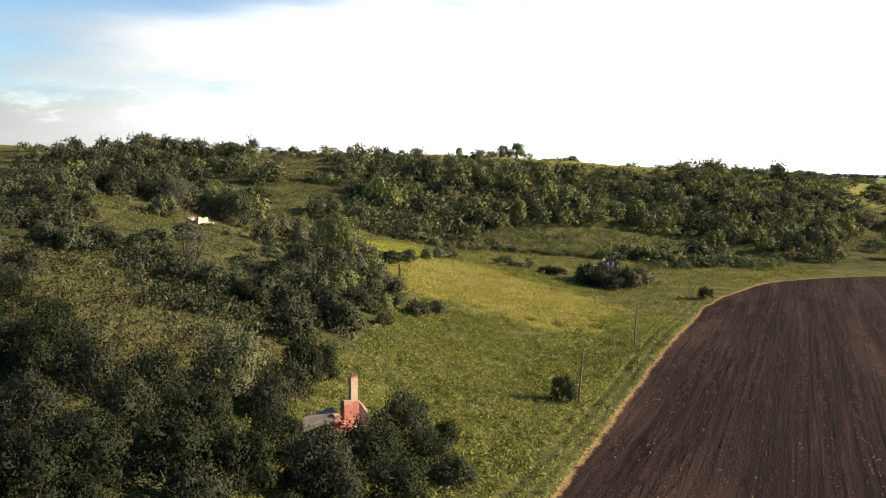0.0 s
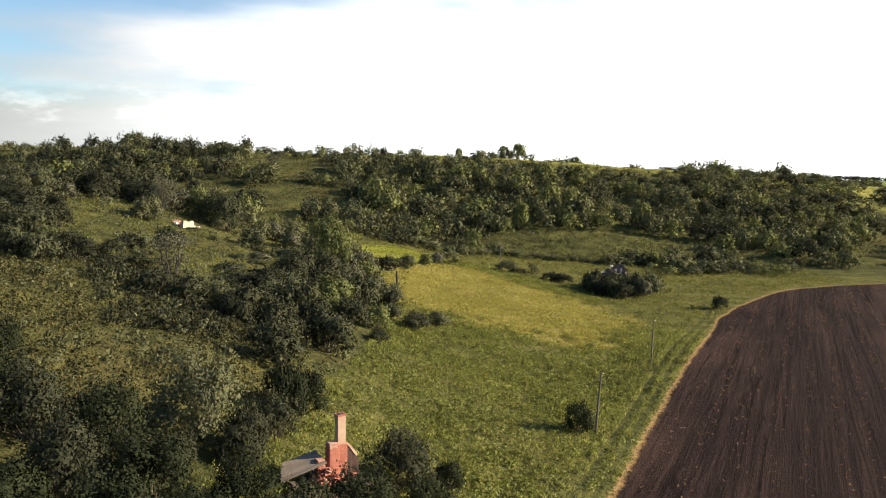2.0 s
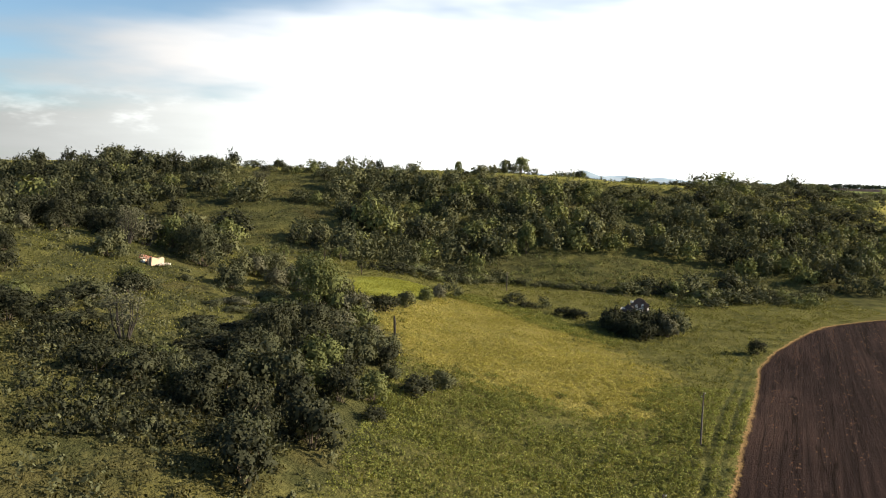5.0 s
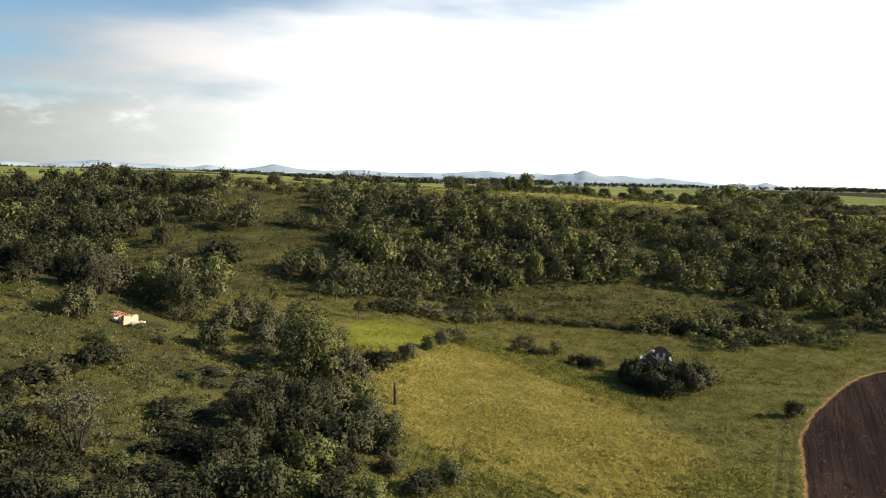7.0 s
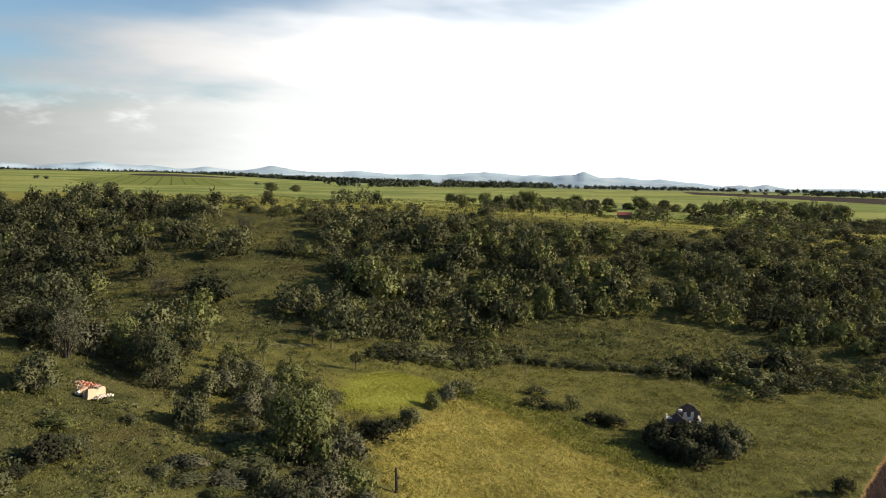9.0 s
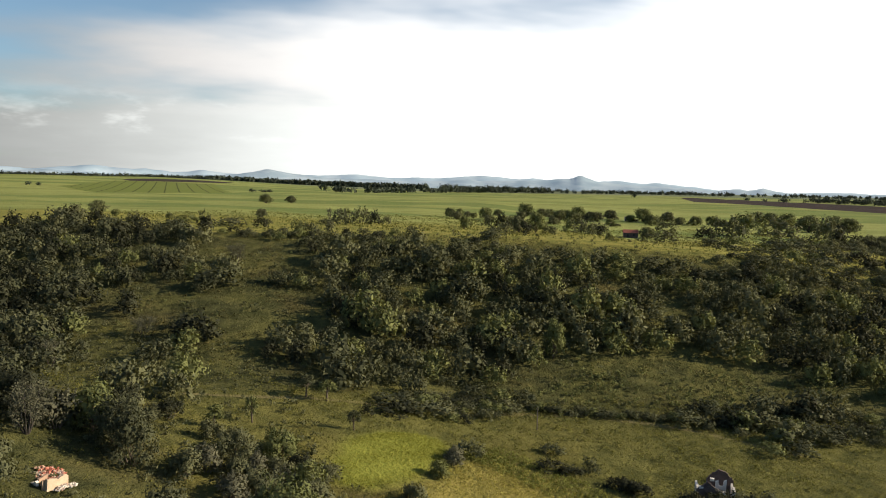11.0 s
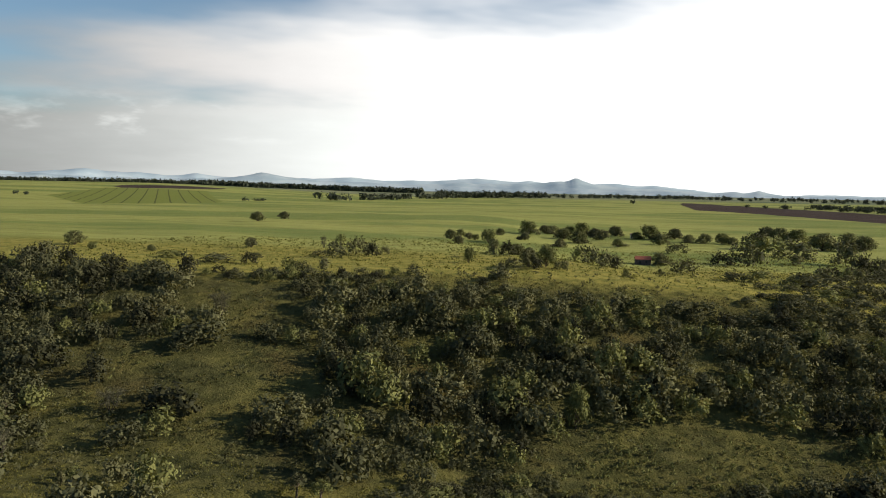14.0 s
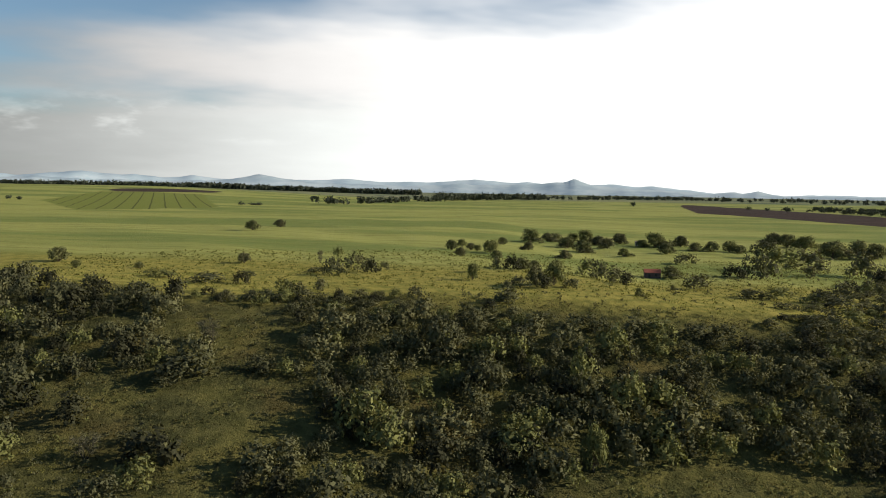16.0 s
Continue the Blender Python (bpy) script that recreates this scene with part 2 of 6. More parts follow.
def side_of(poly, x, y):
    """Distance to a closed outline, positive inside."""
    p = np.array(poly, float)
    best, inside = np.full(x.shape, 1e9), np.zeros(x.shape, bool)
    for (ax, ay), (bx, by) in zip(p, np.roll(p, -1, 0)):
        ex, ey = bx - ax, by - ay
        u = np.clip(((x - ax) * ex + (y - ay) * ey) / (ex * ex + ey * ey), 0, 1)
        best = np.minimum(best, np.hypot(x - ax - u * ex, y - ay - u * ey))
        with np.errstate(divide="ignore", invalid="ignore"):
            cross = ((ay > y) != (by > y)) & (x < ax + (y - ay) * ex / (ey if ey else 1e-9))
        inside ^= cross
    return np.where(inside, best, -best)


def off_line(line, x, y):
    p, best = np.array(line, float), np.full(x.shape, 1e9)
    for (ax, ay), (bx, by) in zip(p, p[1:]):
        ex, ey = bx - ax, by - ay
        u = np.clip(((x - ax) * ex + (y - ay) * ey) / (ex * ex + ey * ey), 0, 1)
        best = np.minimum(best, np.hypot(x - ax - u * ex, y - ay - u * ey))
    return best


def smoothed(line, rounds=3, closed=False):
    p = [Vector(v) for v in line]
    for _ in range(rounds):
        q = []
        for a, b in zip(p, p[1:] + (p[:1] if closed else [])):
            q += [a * 0.75 + b * 0.25, a * 0.25 + b * 0.75]
        p = q if closed else [p[0], *q, p[-1]]
    return [tuple(v) for v in p]


FIELD_EDGE = smoothed([(-14, 5), (7.9, 60.8), (14.6, 78.2), (21, 94.7), (30.2, 116), (41, 140), (49, 159), (55, 173.5), (69, 192.8),
                       (85, 211.2), (103, 222.7), (126, 231.5), (160, 238), (230, 243), (330, 232)], 2)
FIELD = FIELD_EDGE + [(420, 120), (300, -160), (-14, -160)]
TRACK = smoothed([(-16, 12), (7.0, 64.8), (17.9, 92.5), (31.5, 126), (45, 156), (50.5, 167), (53.6, 176), (54, 186)], 2)
MEADOW = smoothed([(-15.5, 172), (-20.5, 176), (-10, 202), (-1.5, 217), (6, 213), (16, 202), (25, 190), (30, 172), (33, 158), (29, 142), (24.5, 129), (15.5, 132.5),
                   (4.4, 139), (-3, 148), (-11, 150)], 2, True)
LUSH = smoothed([(-27.4, 201.4), (-24.4, 212.6), (-9.4, 222.2), (-7.9, 211.6), (-15.8, 194.5), (-25.4, 188.2)], 2, True)
LANE = smoothed([(-60, 222), (-36, 229), (-13, 236), (2.5, 244), (20, 249.5), (31, 248), (44, 245.5), (54, 238), (66, 231)], 2)
UPPER_FIELD = [(585, 2050), (640, 1215), (520, 985), (372, 1290), (500, 1800)]
BARE_STRIP = [(-714.9, 1733.6), (-782.7, 1890.6), (-714.3, 2045.9), (-572.5, 2068.3), (-537.7, 1932.7), (-592.0, 1887.1)]
TERRACE = [(-640, 1310), (-440, 1010), (-325, 1190), (-540, 1800), (-730, 1740)]


def spread(stops):
    """Grid lines: (from, to, first step, last step) one after another."""
    out = [stops[0][0]]
    for a, b, s0, s1 in stops:
        v = a
        while v < b - 1e-6:
            v += s0 + (s1 - s0) * (v - a) / (b - a)
            out.append(min(v, b))
    return np.unique(np.round(out, 3))


def build_ground():
    xs = spread([(-4700, -700, 420, 60), (-700, -130, 60, 4), (-130, -55, 4, 1.3), (-55, 70, 1.3, 1.3), (70, 150, 1.3, 4), (150, 700, 4, 50), (700, 4700, 60, 420)])
    ys = spread([(-4700, -400, 450, 60), (-400, 30, 60, 1.6), (30, 270, 1.3, 1.3), (270, 420, 1.3, 4), (420, 1000, 4, 20), (1000, 4700, 20, 260)])
    gx, gy = np.meshgrid(xs, ys)
    x, y = gx.ravel(), gy.ravel()
    z = height(x, y)
    soil = side_of(FIELD, x, y)
    trk = off_line(TRACK, x, y)
    # the sown field lies a little lower, with wheel ruts beside it
    z = z - 0.18 * sst(-0.4, 1.2, soil) - 0.10 * np.exp(-((trk - 0.85) / 0.30) ** 2) + 0.10 * np.exp(-((soil + 1.0) / 1.2) ** 2)
    lane = off_line(LANE, x, y)
    z = z - 0.25 * np.exp(-(lane / 1.4) ** 2)
    nx, ny = len(xs), len(ys)
    i = (np.arange(ny - 1)[:, None] * nx + np.arange(nx - 1)).ravel()
    faces = np.stack([i, i + 1, i + nx + 1, i + nx], 1)
    me = bpy.data.meshes.new("ground")
    me.vertices.add(len(x))
    me.vertices.foreach_set("co", np.stack([x, y, z], 1).ravel())
    me.loops.add(faces.size)
    me.loops.foreach_set("vertex_index", faces.ravel())
    me.polygons.add(len(faces))
    me.polygons.foreach_set("loop_start", np.arange(len(faces)) * 4)
    me.update(calc_edges=True)
    me.polygons.foreach_set("use_smooth", np.ones(len(faces), bool))
    for name, value in (("soil", soil), ("track", trk), ("meadow", side_of(MEADOW, x, y)), ("lush", side_of(LUSH, x, y)), ("lane", lane),
                        ("rough", np.maximum(-14 - x + 0.12 * (y - 60) * (y < 200) - 60 * np.exp(-((x + 46) / 24) ** 2 - ((y - 200) / 38) ** 2), np.minimum(y - 246, 366 - y))), ("upper", np.maximum(side_of(UPPER_FIELD, x, y), side_of(BARE_STRIP, x, y))), ("terrace", side_of(TERRACE, x, y))):
        a = me.attributes.new(name, "FLOAT", "POINT")
        a.data.foreach_set("value", np.clip(value, -60, 60).astype(np.float32))
    me.materials.append(ground_material())
    ob = new("ground", me)
    return tagged(ob, "rolling grassland with ploughed field, dirt tracks and distant farmland", "ground", kind="structure")


def ground_material():
    m, t, p, o = material("grassland_and_soil")
    pos = t.nodes.new("ShaderNodeNewGeometry").outputs["Position"]
    sep = t.nodes.new("ShaderNodeSeparateXYZ")
    links(t, (pos, sep.inputs[0]))

    def zone(name):
        a = t.nodes.new("ShaderNodeAttribute")
        a.attribute_name = name
        return a.outputs["Fac"]

    big = noise_of(t, pos, 0.035, 4.0, 0.6)
    mid = noise_of(t, pos, 0.22, 5.0, 0.62)
    fine = noise_of(t, pos, 1.6, 5.0, 0.7)
    wob = calc(t, "MULTIPLY", calc(t, "SUBTRACT", mid, 0.5), 5.0)
    grass = mixed(t, ramp(t, mid, 0.32, 0.68), (0.060, 0.063, 0.021), (0.124, 0.120, 0.039))
    grass = mixed(t, ramp(t, big, 0.45, 0.7, 0.0, 0.7), grass, (0.115, 0.105, 0.032))
    grass = mixed(t, ramp(t, fine, 0.5, 0.8, 0.0, 0.55), grass, (0.040, 0.045, 0.016))
    # poorer, browner turf on the hillside and the escarpment
    brown = mixed(t, ramp(t, mid, 0.35, 0.65), (0.032, 0.037, 0.016), (0.072, 0.073, 0.030))
    brown = mixed(t, ramp(t, big, 0.5, 0.68, 0.0, 0.6), brown, (0.084, 0.070, 0.028))
    brown = mixed(t, ramp(t, fine, 0.5, 0.8, 0.0, 0.5), brown, (0.026, 0.029, 0.012))
    grass = mixed(t, calc(t, "MULTIPLY", ramp(t, calc(t, "ADD", zone("rough"), wob), -6.0, 6.0), ramp(t, noise_of(t, pos, 0.06, 3.0, 0.6), 0.38, 0.60, 0.45, 1.0)), grass, brown)
    # mown meadow, sunburnt
    gold = mixed(t, ramp(t, mid, 0.35, 0.65), (0.148, 0.134, 0.038), (0.222, 0.190, 0.056))
    gold = mixed(t, ramp(t, fine, 0.5, 0.75, 0.0, 0.4), gold, (0.098, 0.092, 0.028))
    colour = mixed(t, ramp(t, calc(t, "ADD", zone("meadow"), wob), -6.0, 5.0), grass, gold)
    lush = mixed(t, ramp(t, fine, 0.4, 0.7), (0.135, 0.150, 0.028), (0.195, 0.198, 0.040))
    colour = mixed(t, ramp(t, calc(t, "ADD", zone("lush"), wob), -3.0, 2.5), colour, lush)
    # dry pasture along the rim of the plateau
    rim = mixed(t, ramp(t, mid, 0.35, 0.65), (0.140, 0.145, 0.036), (0.240, 0.222, 0.062))
    rim = mixed(t, ramp(t, fine, 0.52, 0.78, 0.0, 0.5), rim, (0.085, 0.085, 0.028))
    colour = mixed(t, ramp(t, calc(t, "ADD", sep.outputs[1], calc(t, "MULTIPLY", wob, 4.0)), 338, 366), colour, rim)
    # the plain up on the plateau: pale cereal fields in long strips
    strip = noise_of(t, pos, 0.004, 2.0, 0.5, (0.5, 2.6, 1.0), 0.08)
    streak = noise_of(t, pos, 0.03, 3.0, 0.6, (0.25, 3.0, 1.0), 0.1)
    cereal = mixed(t, ramp(t, strip, 0.42, 0.58), (0.132, 0.172, 0.054), (0.236, 0.258, 0.084))
    cereal = mixed(t, ramp(t, streak, 0.45, 0.75, 0.0, 0.5), cereal, (0.090, 0.120, 0.032))
    thread = noise_of(t, pos, 0.10, 5.0, 0.75, (0.06, 1.5, 1.0), 0.10)
    cereal = mixed(t, ramp(t, thread, 0.5, 0.72, 0.0, 0.65), cereal, (0.075, 0.095, 0.026))
    drill = noise_of(t, pos, 0.35, 4.0, 0.75, (0.10, 1.2, 1.0), -0.04)
    cereal = mixed(t, ramp(t, drill, 0.48, 0.62, 0.0, 0.45), cereal, (0.225, 0.225, 0.080))
    cereal = mixed(t, ramp(t, noise_of(t, pos, 0.16, 4.0, 0.8, (0.3, 1.3, 1.0), 0.2), 0.54, 0.70, 0.0, 0.5), cereal, (0.070, 0.088, 0.026))
    # farmland of the far plain, distance haze painted in as duller, cooler colours
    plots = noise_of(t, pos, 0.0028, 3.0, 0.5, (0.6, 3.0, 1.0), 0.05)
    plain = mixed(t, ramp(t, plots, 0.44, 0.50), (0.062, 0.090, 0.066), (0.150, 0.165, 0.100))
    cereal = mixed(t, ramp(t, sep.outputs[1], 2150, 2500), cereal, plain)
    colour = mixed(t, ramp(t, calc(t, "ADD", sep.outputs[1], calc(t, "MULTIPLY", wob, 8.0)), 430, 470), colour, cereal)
    rows = t.nodes.new("ShaderNodeTexWave")
    rows.inputs["Scale"].default_value, rows.inputs["Distortion"].default_value, rows.inputs["Detail"].default_value = 0.0157, 0.4, 1.0
    rmap = t.nodes.new("ShaderNodeMapping")
    rmap.inputs["Rotation"].default_value = (0, 0, -0.35)
    links(t, (pos, rmap.inputs["Vector"]), (rmap.outputs[0], rows.inputs["Vector"]))
    terr = mixed(t, ramp(t, rows.outputs["Fac"], 0.955, 0.995), (0.13, 0.155, 0.042), (0.060, 0.075, 0.026))
    colour = mixed(t, ramp(t, zone("terrace"), -3, 6), colour, terr)
    far_soil = mixed(t, ramp(t, streak, 0.4, 0.7), (0.034, 0.026, 0.026), (0.050, 0.039, 0.036))
    colour = mixed(t, ramp(t, zone("upper"), -2, 4), colour, far_soil)
    # worn lane and wheel ruts
    bare = mixed(t, ramp(t, fine, 0.4, 0.7), (0.15, 0.13, 0.065), (0.22, 0.185, 0.10))
    colour = mixed(t, ramp(t, calc(t, "ADD", zone("lane"), calc(t, "MULTIPLY", wob, 0.25)), 1.4, 0.3, 0.0, 0.6), colour, bare)
    rut = calc(t, "ABSOLUTE", calc(t, "SUBTRACT", zone("track"), 0.85))
    colour = mixed(t, ramp(t, calc(t, "ADD", rut, calc(t, "MULTIPLY", wob, 0.06)), 0.50, 0.18, 0.0, 0.5), colour, (0.034, 0.042, 0.016))
    # ploughed soil with drill lines, and a strip of dead grass along its edge
    along = noise_of(t, pos, 1.0, 4.0, 0.65, (1.5, 0.035, 1.0), 0.41)
    wide = noise_of(t, pos, 1.0, 3.0, 0.55, (0.20, 0.010, 1.0), 0.41)
    blot = noise_of(t, pos, 0.045, 4.0, 0.6)
    earth = mixed(t, ramp(t, along, 0.30, 0.70), (0.0135, 0.0090, 0.0086), (0.033, 0.0215, 0.0190))
    earth = mixed(t, ramp(t, wide, 0.45, 0.68, 0.0, 0.7), earth, (0.045, 0.0292, 0.0245))
    earth = mixed(t, ramp(t, blot, 0.45, 0.7, 0.0, 0.6), earth, (0.017, 0.0118, 0.0108))
    tram = noise_of(t, pos, 1.0, 2.0, 0.5, (0.42, 0.004, 1.0), 0.41)
    earth = mixed(t, ramp(t, calc(t, "ABSOLUTE", calc(t, "SUBTRACT", tram, 0.5)), 0.014, 0.004, 0.0, 0.75), earth, (0.010, 0.0066, 0.0058))
    straw = noise_of(t, pos, 3.2, 3.0, 0.7)
    earth = mixed(t, ramp(t, calc(t, "ADD", straw, calc(t, "MULTIPLY", calc(t, "SUBTRACT", wide, 0.5), 0.5)), 0.64, 0.78, 0.0, 0.55), earth, (0.105, 0.064, 0.038))
    dead = mixed(t, ramp(t, fine, 0.35, 0.7), (0.14, 0.095, 0.042), (0.26, 0.175, 0.085))
    edge = calc(t, "ADD", zone("soil"), calc(t, "ADD", calc(t, "MULTIPLY", wob, 0.22), calc(t, "MULTIPLY", calc(t, "SUBTRACT", fine, 0.5), 1.6)))
    colour = mixed(t, ramp(t, edge, -0.50, -0.24), colour, dead)
    soil = ramp(t, edge, -0.15, 0.35)
    colour = mixed(t, soil, colour, earth)
    links(t, (colour, p.inputs["Base Color"]))
    p.inputs["Roughness"].default_value = 0.92
    p.inputs["Specular IOR Level"].default_value = 0.02
    clod = noise_of(t, pos, 2.4, 5.0, 0.75)
    relief = calc(t, "ADD", calc(t, "MULTIPLY", clod, 0.5), calc(t, "MULTIPLY", along, 0.5))
    lump = noise_of(t, pos, 0.8, 4.0, 0.7)
    tuft = calc(t, "ADD", calc(t, "MULTIPLY", fine, 0.5), calc(t, "ADD", calc(t, "MULTIPLY", mid, 0.6), calc(t, "MULTIPLY", lump, 0.9)))
    mix = t.nodes.new("ShaderNodeMix")
    links(t, (soil, mix.inputs[0]), (tuft, mix.inputs[2]), (relief, mix.inputs[3]))
    bumped(t, p, mix.outputs[0], 0.9, 0.6)
    return m


ground = build_ground()


# ---- helpers for things ----
def part(name, bm, mat, parent=None, label="", smooth=False):
    me = bpy.data.meshes.new(name)
    bm.to_mesh(me)
    bm.free()
    if smooth:
        me.polygons.foreach_set("use_smooth", np.ones(len(me.polygons), bool))
    me.materials.append(mat)
    ob = new(name, me)
    ob.parent = parent
    return tagged(ob, label)


def tube(bm, points, radii, sides=6, cap=True):
    points = [Vector(p) for p in points]
    rings = []
    for n, (p, r) in enumerate(zip(points, radii)):
        way = (points[min(n + 1, len(points) - 1)] - points[max(n - 1, 0)]).normalized()
        q = way.to_track_quat("Z", "Y")
        rings.append([bm.verts.new(p + q @ Vector((r * math.cos(a), r * math.sin(a), 0))) for a in (2 * math.pi * s / sides for s in range(sides))])
    for a, b in zip(rings, rings[1:]):
        for s in range(sides):
            bm.faces.new((a[s], a[(s + 1) % sides], b[(s + 1) % sides], b[s]))
    if cap:
        bm.faces.new(rings[0][::-1]), bm.faces.new(rings[-1])
    return bm


def box(bm, size, m=Matrix(), rough=0.0, rng=random):
    """A block centred on m, its corners shifted a little."""
    made = bmesh.ops.create_cube(bm, size=1.0)["verts"]
    for v in made:
        v.co = m @ Vector((v.co.x * size[0] + rng.uniform(-rough, rough), v.co.y * size[1] + rng.uniform(-rough, rough), v.co.z * size[2] + rng.uniform(-rough, rough)))
    return made


def quads_mesh(name, corners, mat):
    """A mesh of loose quads from an array (n, 4, 3), or (n, 8, 3) with corner normals."""
    n = len(corners)
    normals = corners[:, 4:] if corners.shape[1] == 8 else None
    corners = corners[:, :4]
    me = bpy.data.meshes.new(name)
    me.vertices.add(4 * n)
    me.vertices.foreach_set("co", corners.astype(np.float32).ravel())
    me.loops.add(4 * n)
    me.loops.foreach_set("vertex_index", np.arange(4 * n))
    me.polygons.add(n)
    me.polygons.foreach_set("loop_start", np.arange(n) * 4)
    me.update(calc_edges=True)
    if normals is not None:
        me.polygons.foreach_set("use_smooth", np.ones(n, bool))
        me.normals_split_custom_set(unit(normals).reshape(-1, 3).tolist())
    me.materials.append(mat)
    return me


def moved(q, place=(0, 0, 0), scale=(1, 1, 1), turn=0.0):
    """Shift, scale and turn quads with normals."""
    c, d = math.cos(turn), math.sin(turn)
    rot = np.array([[c, d, 0], [-d, c, 0], [0, 0, 1]])
    s = np.array(scale, float)
    return np.concatenate([(q[:, :4] * s) @ rot + np.array(place, float), (q[:, 4:] / s) @ rot], 1)


def unit(v):
    return v / np.maximum(np.linalg.norm(v, axis=-1, keepdims=True), 1e-9)


def leaf_quads(rng, at, out_way, size, jitter=0.45, slim=0.66, rise=0.0):
    """Small leafy sprays: pointed quads at the places, facing roughly outwards; rise: how much they point upwards."""
    n = len(at)
    facing = unit(out_way + jitter * rng.normal(size=(n, 3)))
    lengthwise = rng.normal(size=(n, 3)) + rise * np.array([0.0, 0.0, 1.0])
    side = unit(lengthwise - facing * (lengthwise * facing).sum(1, keepdims=True))
    up = np.cross(facing, side)
    s = size * rng.uniform(0.6, 1.4, (n, 1))
    droop = facing * s * rng.uniform(-0.25, 0.25, (n, 1))
    a, b = side * s, up * s * slim
    return np.stack([at - a, at - 0.15 * a - b + droop, at + a, at + 0.15 * a + b - droop], 1)


def facing_out(q, n):
    """Quads with one normal each, wound so that their front is on the normal's side."""
    face = np.cross(q[:, 1] - q[:, 0], q[:, 3] - q[:, 0])
    q = np.where(((face * n).sum(1) < 0)[:, None, None], q[:, ::-1], q)
    return np.concatenate([q, np.repeat(n[:, None], 4, 1)], 1)


def crown(rng, lobes, count, size, deep=0.35, inner=0.30, soft=0.70, twig=4):
    """Leafy twigs, pointing up and outwards, over a crown made of uneven domes (x, y, z, radius, squash), and broad boughs within."""
    lobes = np.array(lobes, float)
    share = lobes[:, 3] ** 2 * (0.4 + 0.6 * lobes[:, 4])
    swell = [(unit(rng.normal(size=(3, 3))) * pitch, by, rng.uniform(0, 6.28, (len(lobes), 3))) for pitch, by in ((3.0, 0.13), (5.5, 0.12), (9.0, 0.10))]
    layers = []
    for some, leaf, low, high, run in ((count, size, 1 - deep, 1.0, twig), (int(count * inner), 1.55 * size, 0.50, 0.78, 1)):
        n = max(1, some // run)
        pick = rng.choice(len(lobes), n, p=share / share.sum())
        way = unit(rng.normal(size=(n, 3)))
        way[:, 2] = np.where(way[:, 2] < -0.35, -way[:, 2], way[:, 2])
        ragged = np.ones(n)
        for d, by, start in swell:
            w = way @ d.T + start[pick]
            ragged += by * np.sin(w[:, 0]) * np.sin(w[:, 1]) + 0.4 * by * np.sin(w[:, 2])
        far = (high - (high - low) * rng.random(n) ** 1.6) * ragged + 0.04 * rng.normal(size=n)
        stretch = np.stack([np.ones(n), np.ones(n), lobes[pick, 4]], 1)
        root = lobes[pick, :3] + way * (lobes[pick, 3] * far)[:, None] * stretch
        grow = unit(0.55 * way + np.array([0, 0, 0.75]) + 0.40 * rng.normal(size=(n, 3))) * (leaf * rng.uniform(0.7, 1.5, n))[:, None]
        step = np.arange(run) - 0.5 * (run - 1)
        at = (root[:, None] + grow[:, None] * step[None, :, None]).reshape(-1, 3) + 0.35 * leaf * rng.normal(size=(n * run, 3))
        wide = np.repeat(way, run, 0)
        q = leaf_quads(rng, at, wide, leaf, 0.60, 0.55, 1.2)
        face = unit(np.cross(q[:, 1] - q[:, 0], q[:, 3] - q[:, 0]))
        face = face * np.where((face * wide).sum(1, keepdims=True) < 0, -1, 1)
        shine = unit(soft * wide + (1 - soft) * face)
        layers.append(facing_out(q, shine))
    return np.concatenate(layers)


def shrub_lobes(rng, width, tall, n, small=0.15, large=0.27):
    """A many-stemmed bush standing on z = 0: a few domes of uneven height that reach down to a leafy skirt."""
    out = []
    for k in range(n):
        a, d = 2.4 * k + rng.uniform(-0.5, 0.5), width * 0.5 * math.sqrt((k + 0.3) / n) * 0.62
        r = width * rng.uniform(small, large)
        top = tall * (1 - 0.50 * (d / (width * 0.5)) ** 2) * rng.uniform(0.74, 1.05)
        half = max(0.5 * top, r * 0.8)
        out.append((d * math.cos(a), d * math.sin(a), top - half, r, half / r))
        b = a + rng.uniform(-0.6, 0.6)
        out.append((width * 0.32 * math.cos(b), width * 0.32 * math.sin(b), rng.uniform(0.10, 0.24) * tall, r * 0.72, 0.95))
    return out


def shrub_kind(seed, width, tall, count, size, mat, lobes=6, small=0.15, large=0.27):
    """A bush about the origin: stems and foliage under an Empty."""
    rng = np.random.default_rng(seed)
    shape = shrub_lobes(rng, width, tall, lobes, small, large)
    thing = new("shrub")
    bm = bmesh.new()
    for x, y, z, r, _ in shape:
        tube(bm, [(0.10 * x, 0.10 * y, -0.4), (0.45 * x, 0.45 * y, 0.45 * z), (x, y, z)], [0.05 * width / 3 + 0.02, 0.035, 0.015], 5)
    part("branchwork", bm, BARK, thing)
    foliage = new("foliage", quads_mesh("foliage", crown(rng, shape, count, size, 0.40), mat))
    foliage.parent = thing
    return thing


